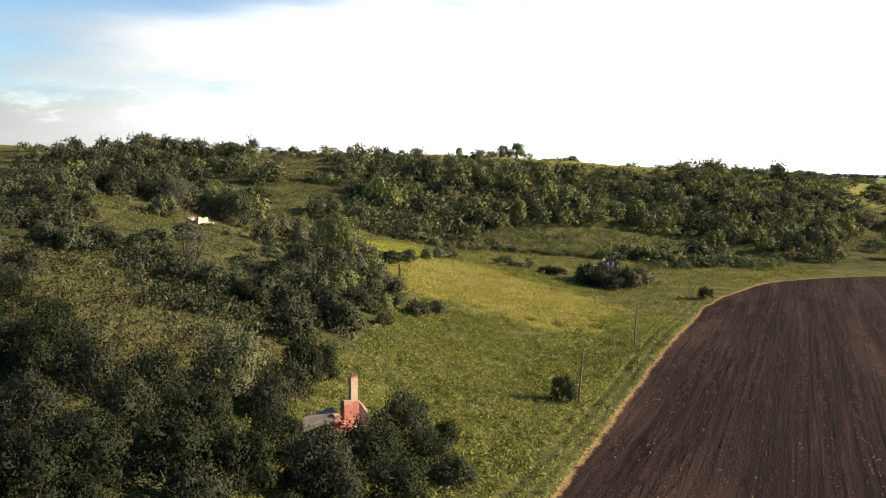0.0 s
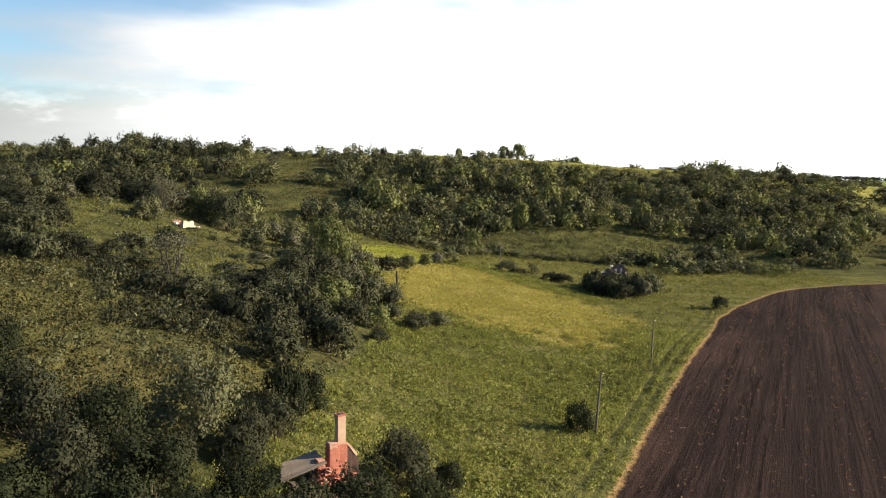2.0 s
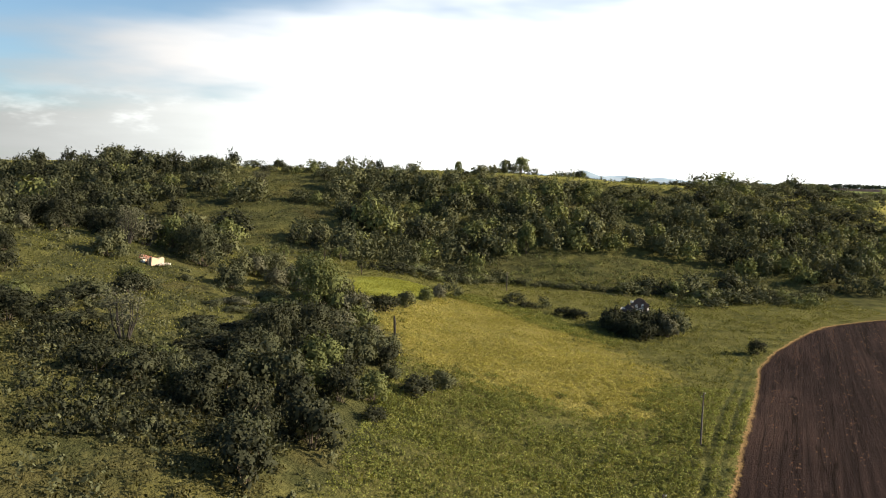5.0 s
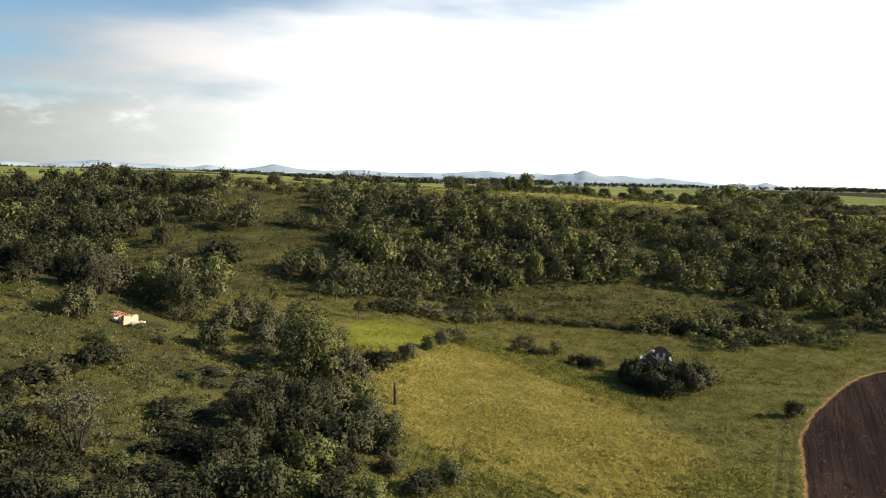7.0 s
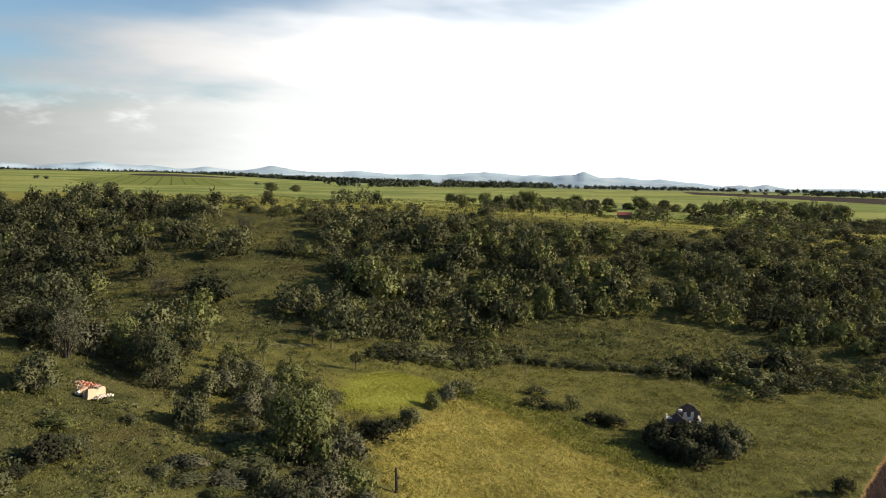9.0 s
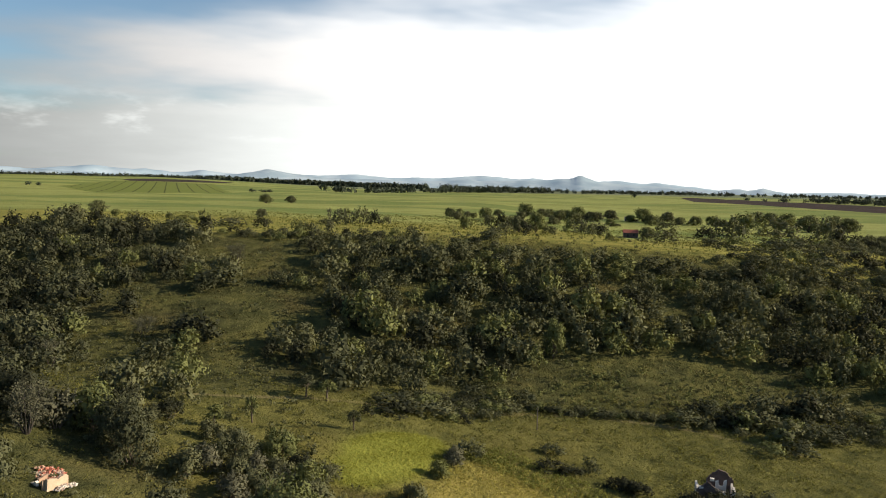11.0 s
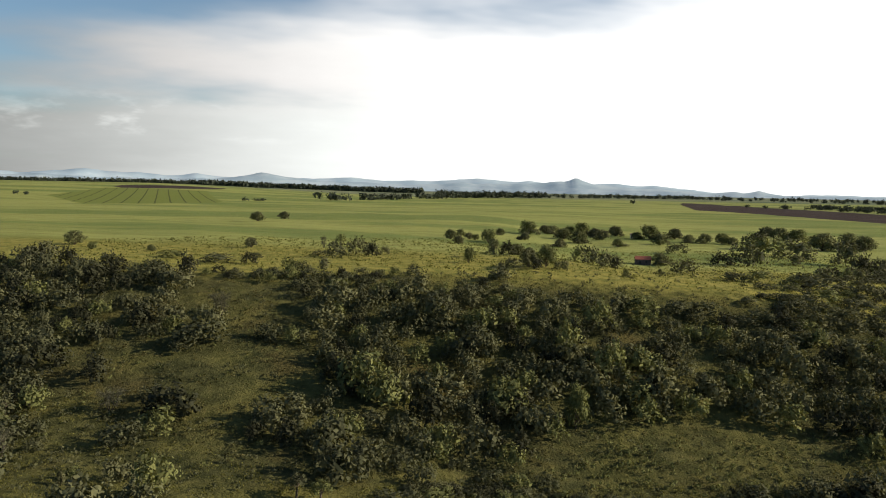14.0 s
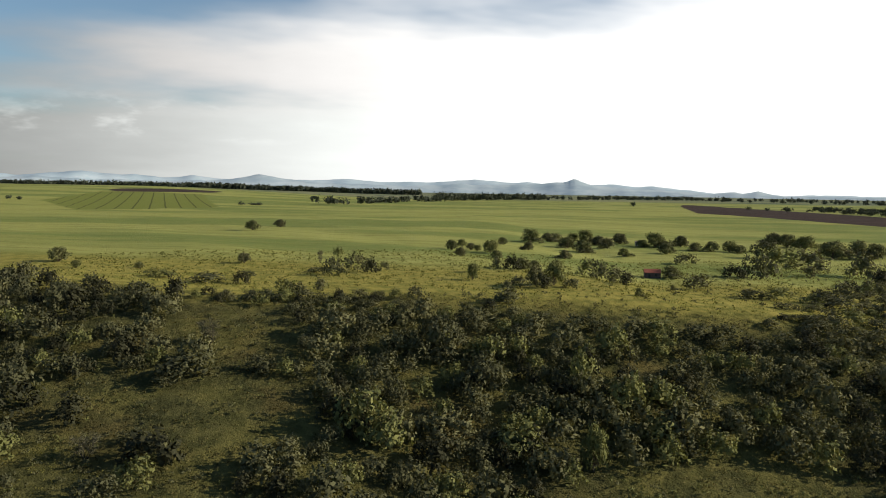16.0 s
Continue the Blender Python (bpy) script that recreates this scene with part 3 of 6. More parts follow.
def tree_kind(seed, tall, width, clear, count, size, mat, lobes=9):
    """A broadleaved tree: tapered trunk, limbs, crown of many sprays."""
    rng = np.random.default_rng(seed)
    thing = new("tree")
    bm = bmesh.new()
    lean_x, lean_y = rng.uniform(-0.06, 0.06, 2) * tall
    fork = clear * tall * 1.25
    r0 = 0.028 * tall + 0.03
    tube(bm, [(0, 0, -0.5), (0.2 * lean_x, 0.2 * lean_y, 0.5 * fork), (lean_x * 0.5, lean_y * 0.5, fork), (lean_x, lean_y, 0.82 * tall)], [1.25 * r0, r0, 0.8 * r0, 0.2 * r0], 8)
    shape = []
    for n in range(lobes):
        a = 2.4 * n + rng.uniform(-0.5, 0.5)
        f = (n + 0.5) / lobes
        z = tall * (clear + (1 - clear) * (0.14 + 0.72 * f))
        d = 0.5 * width * math.sin(math.pi * (0.30 + 0.62 * f)) * rng.uniform(0.45, 0.75)
        r = width * rng.uniform(0.17, 0.26)
        x, y = lean_x * z / tall + d * math.cos(a), lean_y * z / tall + d * math.sin(a)
        shape.append((x, y, min(z, tall - 0.8 * r), r, rng.uniform(0.75, 1.0)))
        base = Vector((lean_x * 0.5, lean_y * 0.5, fork * rng.uniform(0.75, 1.15)))
        end = Vector((x, y, z))
        tube(bm, [base, base.lerp(end, 0.5) + Vector((0, 0, 0.04 * tall)), end], [0.5 * r0, 0.3 * r0, 0.08 * r0], 5)
    part("trunk", bm, BARK, thing)
    head = new("crown", quads_mesh("crown", crown(rng, shape, count, size, 0.45), mat))
    head.parent = thing
    return thing


def planted(kind, x, y, width, tall, base, turn, sink=0.1):
    """Copy a built plant to a place, scaled from its base size (width, height)."""
    m = Matrix.Translation((x, y, ground_z(x, y) - sink)) @ Matrix.Rotation(turn, 4, "Z") @ Matrix.Diagonal((width / base[0], width / base[0], tall / base[1], 1))
    return copy_thing(kind, m)


def dropped(things):
    for thing in things:
        for o in (*thing.children_recursive, thing):
            bpy.data.objects.remove(o)


# ---- plants: kinds ----
SHRUB_KINDS = [shrub_kind(11 + n, 5.0, 4.2, 1450, 0.148, m, l, 0.21, 0.30) for n, (m, l) in enumerate(((LEAF_DARK, 5), (LEAF_MID, 4), (LEAF_TREE, 6), (LEAF_LIGHT, 5), (LEAF_GREY, 4), (LEAF_MID, 6)))]
NEAR_KINDS = [shrub_kind(31 + n, 4.0, 3.2, 3200, 0.075, m, l, 0.17, 0.27) for n, (m, l) in enumerate(((LEAF_DARKEST, 6), (LEAF_DARKEST, 7), (LEAF_DARK, 8)))]
NEAR_BIG_KINDS = [shrub_kind(131 + n, 8.0, 7.0, 5600, 0.11, m, l, 0.15, 0.25) for n, (m, l) in enumerate(((LEAF_DARKEST, 9), (LEAF_DARK, 8), (LEAF_MID, 9)))]
TREE_KINDS = [tree_kind(51 + n, 4.5, 6.0, c, 1500, 0.18, m, l) for n, (m, c, l) in enumerate(((LEAF_ORCHARD, 0.0, 16), (LEAF_MID, 0.02, 15), (LEAF_ORCHARD, 0.0, 17), (LEAF_LIGHT, 0.03, 16)))]
BIG_KINDS = [shrub_kind(91 + n, 9.0, 8.0, 3600, 0.160, m, l, 0.17, 0.26) for n, (m, l) in enumerate(((LEAF_LIGHT, 7), (LEAF_DARK, 6), (LEAF_MID, 8), (LEAF_TREE, 7)))]


def plain_spray(seed, width, tall, count, size, lobes):
    rng = np.random.default_rng(seed)
    return crown(rng, shrub_lobes(rng, width, tall, lobes, 0.20, 0.32), count, size, 0.35, 0.28)


SPRAYS = [plain_spray(71 + n, 5.0, 4.2, 450, 0.19, 3 + n % 3) for n in range(5)]


def inside(poly, x, y):
    return bool(side_of(poly, np.array([x]), np.array([y]))[0] > 0)


def scattered(poly, gap, seed, fill=1.0):
    """Places about gap apart inside an outline, uneven."""
    rng = np.random.default_rng(seed)
    p = np.array(poly)
    out = []
    for y in np.arange(p[:, 1].min(), p[:, 1].max(), gap * 0.87):
        for x in np.arange(p[:, 0].min(), p[:, 0].max(), gap):
            a, b = x + rng.uniform(-0.5, 0.5) * gap, y + rng.uniform(-0.5, 0.5) * gap
            if rng.random() < fill and inside(poly, a, b):
                out.append((a, b))
    return out


bushes = []      # (x, y, width, height, leaf kind)
trees = []       # (x, y, width, height)


def free_at(x, y, w, some):
    return all((x - o[0]) ** 2 + (y - o[1]) ** 2 > (0.30 * (w + o[2])) ** 2 for o in some)


def thicket(poly, gap, seed, width, tall, fill=1.0, bare=-2.0, kinds=(0, 1, 2, 3, 4, 5)):
    rng = np.random.default_rng(seed + 500)
    for x, y in scattered(poly, gap, seed, fill):
        w = rng.uniform(*width)
        patch = math.sin(x / 8.3 + 1.6 * math.sin(y / 11.0)) * math.sin(y / 6.1 + 1.4 * math.sin(x / 14.7))
        if patch < bare or math.hypot(x + 10.8, y - 62.6) < 3.6:
            continue
        if free_at(x, y, w, bushes) and free_at(x, y, w, trees) and side_of(FIELD, np.array([x]), np.array([y]))[0] < -3:
            bushes.append((x, y, 1.20 * w, 1.08 * w * rng.uniform(*tall), kinds[int(rng.integers(0, len(kinds)))]))


# ---- plants: places ----
PLATEAU_TREES = [(-165.3, 415.3, 7.5, 5.9), (-148.7, 395.3, 3.7, 2.9), (-129.7, 406.0, 3.3, 2.6), (-96.7, 433.6, 5.4, 4.3), (-147.8, 654.8, 9.2, 6.9), (-142.5, 719.6, 9.5, 6.4), (-9.0, 551.1, 7.2, 5.6), (-2.7, 572.5, 5.9, 4.6), (-5.2, 505.9, 6.0, 4.7), (1.8, 557.8, 5.2, 4.1), (5.5, 551.3, 4.6, 3.6), (12.3, 542.6, 9.1, 7.1), (24.5, 611.4, 5.9, 4.6), (13.2, 508.0, 5.6, 4.4), (48.0, 657.8, 12.2, 9.5), (36.9, 574.2, 6.5, 5.1), (63.1, 686.8, 8.2, 6.4), (71.6, 699.2, 9.0, 7.0), (70.9, 638.3, 10.0, 7.8), (87.5, 714.4, 8.6, 6.7), (96.3, 709.7, 12.1, 9.4), (76.3, 614.7, 10.8, 8.4), (102.0, 687.8, 8.9, 7.0), (99.6, 646.3, 9.6, 7.5)]
trees += [(x, y, 1.15 * w, 1.02 * h) for x, y, w, h in PLATEAU_TREES]
PLATEAU_TREES_B = [(120.9, 702.2, 10.6, 8.3), (98.0, 589.1, 6.9, 5.4), (52.9, 535.5, 6.5, 5.1), (41.8, 491.1, 4.9, 3.9), (-1.3, 432.1, 4.9, 3.8), (21.2, 452.9, 6.8, 5.3), (29.3, 478.9, 4.3, 3.4), (93.3, 475.1, 7.6, 5.9), (52.7, 373.2, 2.2, 3.1), (76.6, 415.6, 1.5, 2.4), (131.2, 678.2, 7.5, 5.9), (141.6, 678.5, 13.8, 10.7), (132.0, 616.2, 9.8, 7.7), (163.0, 687.5, 11.3, 8.8), (163.5, 656.2, 8.0, 6.3), (175.7, 656.9, 9.5, 7.4), (187.2, 655.7, 10.2, 7.9), (193.1, 650.1, 8.1, 6.3), (259.2, 749.9, 14.6, 11.4), (265.1, 740.2, 14.5, 11.3), (268.2, 714.2, 14.0, 10.9), (253.4, 641.0, 17.4, 13.5), (281.3, 660.5, 14.6, 11.4), (281.2, 638.6, 14.1, 11.0)]
trees += [(x, y, 1.15 * w, 0.95 * h) for x, y, w, h in PLATEAU_TREES_B]
PLATEAU_BUSHES = [(-82.8, 375.1, 5.6, 4.7), (-147.6, 357.1, 8.2, 7.0), (-152.7, 356.5, 6.2, 5.3), (-63.3, 477.2, 4.9, 5.8), (-55.2, 401.8, 8.6, 7.3), (-49.1, 422.9, 9.2, 7.8), (-42.3, 411.9, 7.7, 6.6), (-38.0, 427.6, 3.7, 4.5), (-62.8, 409.8, 6.6, 2.7), (-113.1, 380.3, 10.5, 3.1), (-95.2, 376.6, 12.2, 3.7), (9.8, 450.4, 6.5, 5.5), (15.7, 447.0, 8.4, 7.1), (7.4, 351.8, 8.8, 7.5), (26.1, 352.7, 4.3, 3.7), (52.1, 464.5, 9.5, 8.0), (55.5, 449.5, 10.1, 8.6), (56.4, 425.4, 8.5, 7.2), (56.5, 406.6, 6.7, 5.7), (123.4, 547.3, 12.0, 7.2), (194.0, 614.4, 15.9, 13.5), (163.5, 518.8, 22.8, 13.7), (140.8, 485.4, 14.8, 12.6), (194.2, 552.3, 25.0, 12.5)]
bushes += [(*b, (n + 0) % 6) for n, b in enumerate(PLATEAU_BUSHES)]
PLATEAU_BUSHES_B = [(125.9, 481.6, 17.4, 7.0), (92.4, 430.0, 14.8, 7.4), (100.5, 397.6, 13.6, 6.8), (109.9, 395.1, 11.3, 7.9), (123.2, 380.4, 17.7, 8.9), (201.9, 507.0, 16.5, 14.0), (188.5, 467.8, 12.0, 10.2), (170.4, 501.2, 12.6, 6.3)]
bushes += [(x, y, min(w, 1.6 * h), h, n % 6) for n, (x, y, w, h) in enumerate(PLATEAU_BUSHES_B)]
SLOPE_WEST = [(-145.6, 323.9, 7.4, 6.3), (-144.4, 338.4, 7.7, 6.6), (-135.9, 336.2, 7.6, 6.4), (-130.8, 317.5, 7.8, 6.6), (-118.7, 313.6, 8.2, 7.0), (-137.4, 312.4, 7.8, 6.6), (-130.4, 295.4, 7.2, 6.1), (-123.1, 294.8, 6.5, 5.5), (-117.5, 296.0, 5.8, 4.9), (-111.9, 299.1, 5.1, 4.4), (-120.7, 337.5, 6.0, 5.1), (-121.1, 347.1, 6.9, 5.9), (-109.0, 326.7, 6.4, 5.4), (-107.0, 337.7, 7.3, 6.2), (-97.9, 333.2, 7.1, 6.0), (-107.4, 308.7, 5.9, 5.1), (-103.8, 314.0, 5.4, 4.6), (-97.6, 304.7, 5.1, 4.4), (-100.9, 295.4, 6.2, 5.3), (-95.1, 315.5, 5.3, 4.5), (-89.4, 297.8, 5.6, 4.7), (-84.6, 302.1, 5.6, 4.8), (-78.6, 295.8, 5.4, 4.6), (-90.6, 290.7, 4.8, 2.9)]
bushes += [(*b, (n + 0) % 6) for n, b in enumerate(SLOPE_WEST)]
SLOPE_WEST_B = [(-100.2, 285.1, 6.0, 3.6), (-80.4, 291.9, 6.0, 3.0), (-105.1, 267.4, 6.2, 5.3), (-110.1, 262.9, 5.0, 4.3), (-76.6, 268.7, 5.9, 3.5), (-70.5, 266.6, 4.2, 3.6), (-87.0, 352.1, 4.5, 2.7), (-80.8, 350.9, 4.5, 2.7), (-69.2, 351.2, 4.4, 3.8), (-65.0, 359.1, 6.0, 5.1), (-59.5, 356.5, 5.2, 4.4), (-53.3, 361.2, 5.3, 4.5), (-45.9, 351.2, 5.1, 3.6), (-40.1, 351.9, 5.1, 3.6), (-34.3, 353.0, 4.4, 2.6), (-28.4, 351.4, 5.0, 3.5), (-22.6, 352.3, 5.1, 4.3), (-73.2, 309.7, 3.8, 3.2), (-73.5, 302.2, 4.3, 3.0), (-63.9, 299.2, 6.0, 3.6), (-58.0, 301.1, 4.8, 2.9), (-52.6, 301.6, 5.4, 4.6)]
bushes += [(*b, (n + 0) % 6) for n, b in enumerate(SLOPE_WEST_B)]
SLOPE_MIDDLE = [(-54.9, 331.7, 5.4, 4.6), (-46.3, 328.4, 4.7, 4.0), (-50.3, 315.4, 5.7, 4.8), (-43.2, 318.9, 5.1, 4.4), (-35.9, 315.8, 5.0, 4.3), (-33.7, 327.6, 4.6, 3.9), (-28.7, 330.6, 4.7, 4.0), (-22.8, 321.9, 5.1, 4.4), (-17.7, 326.3, 5.9, 5.0), (-12.5, 334.6, 5.4, 4.6), (-6.1, 338.4, 5.5, 4.7), (-2.6, 329.0, 5.9, 5.1), (0.6, 344.2, 5.6, 4.8), (4.7, 351.6, 5.0, 4.3), (-8.9, 320.2, 5.7, 4.9), (-5.5, 315.9, 5.6, 4.8), (-13.8, 311.3, 6.1, 5.2), (1.4, 317.3, 6.9, 5.9), (6.3, 313.9, 5.6, 4.8), (-21.9, 306.6, 5.4, 4.6), (-28.5, 308.1, 6.1, 5.2), (-34.5, 303.6, 6.0, 5.1), (-43.9, 302.1, 6.0, 5.1), (-49.6, 302.6, 4.8, 4.1)]
bushes += [(*b, (n + 0) % 6) for n, b in enumerate(SLOPE_MIDDLE)]
SLOPE_MIDDLE_B = [(-38.3, 296.1, 5.8, 4.9), (-30.2, 292.2, 6.3, 5.3), (-24.1, 293.1, 5.1, 4.4), (-18.2, 297.3, 5.8, 4.9), (-10.4, 299.2, 6.4, 5.5), (-0.8, 303.8, 7.2, 6.1), (7.4, 305.5, 6.6, 5.6), (14.0, 306.9, 6.1, 5.2), (19.5, 312.6, 5.6, 4.8), (25.3, 317.9, 5.8, 4.9), (30.3, 317.2, 5.8, 4.9), (22.0, 305.6, 5.5, 4.7), (26.3, 302.1, 5.4, 4.6), (12.8, 294.7, 6.9, 5.9), (5.0, 293.4, 6.9, 5.8), (-13.3, 289.8, 5.6, 4.8), (-5.8, 289.4, 6.2, 5.2), (-20.4, 281.8, 5.4, 4.6), (-31.5, 277.7, 6.4, 5.4), (-36.8, 274.6, 5.3, 4.5), (-39.8, 267.6, 5.6, 4.8), (-32.1, 260.1, 5.9, 5.0), (-27.4, 264.8, 5.5, 4.7), (-21.8, 261.7, 4.9, 4.2)]
bushes += [(*b, (n + 0) % 6) for n, b in enumerate(SLOPE_MIDDLE_B)]
SLOPE_MIDDLE_C = [(-17.1, 273.7, 6.2, 5.3), (-10.2, 277.0, 5.8, 5.0), (-2.9, 281.8, 6.0, 5.1), (-15.3, 261.2, 5.4, 4.6), (-10.1, 266.9, 5.1, 4.3), (-4.6, 272.1, 4.7, 4.0), (-0.3, 275.1, 4.7, 5.7), (-27.1, 249.4, 6.5, 5.5), (-19.8, 249.6, 6.5, 5.5), (-12.6, 256.7, 5.8, 4.9), (-34.1, 247.8, 5.5, 4.7), (-38.7, 253.6, 4.8, 4.0), (-0.6, 267.8, 6.1, 3.7), (-8.7, 255.8, 4.8, 2.9), (-2.5, 252.1, 5.6, 3.4), (3.6, 250.9, 5.6, 3.4), (10.0, 253.2, 4.8, 2.9), (-47.3, 258.4, 6.1, 6.1), (-50.7, 254.1, 4.8, 4.1), (-45.8, 270.8, 4.2, 3.5)]
bushes += [(*b, (n + 0) % 6) for n, b in enumerate(SLOPE_MIDDLE_C)]
SLOPE_EAST = [(51.3, 342.5, 8.6, 5.2), (57.8, 349.5, 3.0, 3.5), (37.5, 319.6, 6.5, 5.5), (45.5, 324.7, 6.7, 5.7), (54.7, 326.2, 7.5, 6.3), (61.9, 323.4, 6.8, 5.8), (34.1, 309.9, 6.2, 5.3), (46.3, 312.6, 6.4, 5.4), (54.1, 310.8, 7.0, 6.0), (67.1, 320.7, 7.4, 6.3), (79.8, 332.2, 6.4, 5.5), (82.8, 325.6, 6.3, 5.4), (91.8, 330.8, 10.1, 8.6), (86.6, 346.5, 6.0, 5.1), (102.3, 352.2, 7.8, 6.7), (117.2, 359.3, 9.8, 8.4), (125.3, 359.2, 8.3, 7.0), (140.0, 376.4, 10.6, 9.0), (151.3, 377.6, 9.0, 7.7), (68.3, 313.4, 7.2, 6.2), (74.5, 312.0, 6.6, 5.6), (97.5, 331.4, 7.3, 6.2), (100.6, 326.1, 8.7, 7.4), (83.9, 306.8, 11.8, 10.1)]
bushes += [(*b, (n + 0) % 6) for n, b in enumerate(SLOPE_EAST)]
SLOPE_EAST_B = [(99.3, 315.4, 7.7, 6.5), (112.1, 327.7, 6.7, 4.0), (128.4, 342.1, 7.9, 6.7), (114.5, 318.7, 8.7, 7.4), (128.8, 332.1, 6.2, 5.2), (33.0, 295.1, 7.6, 6.5), (41.1, 290.5, 9.3, 7.9), (53.5, 302.2, 7.4, 6.3), (58.6, 298.0, 7.4, 6.3), (66.9, 299.4, 7.5, 6.4), (74.3, 298.0, 7.5, 6.4), (79.4, 295.1, 8.8, 7.5), (91.9, 302.4, 7.9, 6.7), (101.0, 304.7, 7.4, 6.3), (113.1, 309.3, 8.4, 7.1), (48.9, 285.5, 8.1, 6.9), (64.3, 291.5, 7.2, 6.2), (72.4, 281.5, 9.4, 8.0), (84.6, 286.0, 8.6, 7.3), (98.1, 292.4, 9.0, 7.7), (104.0, 289.0, 7.7, 6.6), (90.8, 277.6, 7.2, 6.1), (77.6, 256.4, 9.7, 8.3), (62.7, 245.4, 8.0, 4.8)]
bushes += [(*b, (n + 0) % 6) for n, b in enumerate(SLOPE_EAST_B)]
SLOPE_EAST_C = [(56.4, 247.4, 7.0, 4.9), (45.2, 246.4, 7.7, 3.9), (72.0, 240.4, 8.0, 4.8), (63.8, 237.6, 7.7, 3.9), (86.3, 258.2, 6.7, 4.7)]
bushes += [(*b, (n + 0) % 6) for n, b in enumerate(SLOPE_EAST_C)]
SLOPE_TREES = [(19.5, 276.8, 6.7, 10.0), (-34.5, 229.0, 5.8, 4.5), (-37.3, 229.4, 5.4, 4.2), (-43.0, 206.8, 2.9, 3.8), (-26.2, 215.7, 2.6, 3.4), (-76.4, 224.9, 1.9, 2.6), (-101.9, 249.2, 6.3, 4.9), (-62.1, 188.2, 7.9, 7.1), (-60.1, 192.2, 5.4, 4.2)]
trees += SLOPE_TREES
FOOT_BUSHES = [(-24.2, 222.9, 3.2, 2.7), (-69.5, 228.3, 5.8, 5.0), (-66.8, 232.2, 4.8, 2.9), (-75.8, 228.2, 3.0, 2.5), (-90.7, 242.8, 3.3, 2.8), (-58.4, 201.4, 5.8, 2.3), (-55.7, 203.4, 4.9, 4.1), (-46.6, 196.9, 4.6, 3.9), (-19.9, 233.7, 8.0, 2.8), (-13.3, 237.3, 7.0, 2.8), (-8.8, 236.4, 7.0, 2.8), (4.6, 248.1, 5.0, 2.5)]
bushes += [(*b, (n + 0) % 6) for n, b in enumerate(FOOT_BUSHES)]
WEST_HILL = [(-61.2, 192.9, 8.9, 7.6), (-59.2, 214.3, 7.5, 6.4), (-75.4, 245.9, 7.5, 6.4), (-70.1, 253.2, 6.9, 5.9), (-49.0, 205.1, 4.7, 4.0), (-45.5, 181.2, 6.1, 5.1), (-70.8, 186.3, 6.6, 5.6), (-67.2, 169.4, 5.9, 5.0), (-94.1, 251.0, 3.9, 3.3), (-100.5, 260.3, 7.4, 6.3), (-106.5, 254.4, 9.8, 8.3), (-70.5, 160.2, 5.6, 4.8), (-128.6, 275.3, 11.0, 9.3), (-131.7, 265.6, 8.9, 7.6), (-75.9, 295.5, 12.7, 7.6), (-72.7, 304.3, 7.5, 6.4), (-33.9, 153.4, 7.3, 3.3), (-38.1, 151.0, 5.6, 2.5), (-54.9, 147.7, 5.7, 3.4), (-56.7, 135.6, 6.7, 4.7), (-52.8, 134.6, 4.4, 2.6), (-144.3, 284.8, 11.6, 9.9), (-112.1, 253.1, 9.8, 8.4), (-102.7, 283.4, 10.8, 6.5)]
bushes += [(*b, (n + 0) % 6) for n, b in enumerate(WEST_HILL)]
WEST_HILL_B = [(-92.7, 285.4, 10.7, 6.4), (-47.1, 138.9, 5.2, 2.6), (-47.3, 150.0, 4.9, 2.4)]
bushes += [(*b, (n + 0) % 6) for n, b in enumerate(WEST_HILL_B)]
BELT = [(-27.6, 166.7, 12.1, 11.5), (-21.7, 167.0, 8.0, 6.8), (-23.8, 145.8, 9.4, 8.0), (-29.0, 136.3, 8.7, 7.4), (-33.3, 127.7, 7.1, 6.0), (-17.7, 138.5, 7.6, 6.5), (-20.7, 129.0, 7.4, 6.3), (-23.8, 117.8, 7.3, 6.2), (-23.7, 106.0, 5.8, 4.9), (-20.5, 114.1, 6.0, 5.1), (-16.6, 120.8, 5.8, 4.9), (-21.6, 96.7, 4.9, 4.2), (-13.1, 125.3, 5.3, 4.5), (-31.0, 114.5, 6.5, 5.5), (-28.4, 103.6, 4.6, 3.9), (-8.0, 133.9, 6.2, 3.1), (-4.3, 140.0, 4.9, 2.9), (-12.1, 138.1, 4.0, 2.4), (-39.6, 110.6, 5.2, 3.6), (-43.2, 110.7, 4.6, 3.2), (-37.0, 112.8, 4.6, 3.7), (-17.8, 109.7, 4.8, 2.4), (-12.2, 117.3, 3.9, 2.0)]
bushes += [(*b, (n + 3) % 6) for n, b in enumerate(BELT)]
bushes.append((-84.5, 391.5, 5.2, 3.0, 2))
MEADOW_BUSHES = [(11.2, 213.9, 5.5, 2.4), (14.6, 212.5, 4.2, 2.0), (18.9, 214.8, 3.4, 3.3), (22.6, 209.5, 5.0, 2.6), (25.9, 207.6, 5.2, 3.0), (31.6, 198.4, 6.5, 4.9), (34.5, 193.4, 6.8, 5.1), (40.6, 196.5, 6.8, 5.1), (43.1, 194.8, 6.1, 5.5), (32.7, 194.3, 5.5, 3.8), (37.3, 190.8, 6.3, 4.7), (35.6, 191.9, 6.1, 4.6)]
bushes += [(*b, (0, 0, 4, 0, 0, 2)[n % 6]) for n, b in enumerate(MEADOW_BUSHES)]
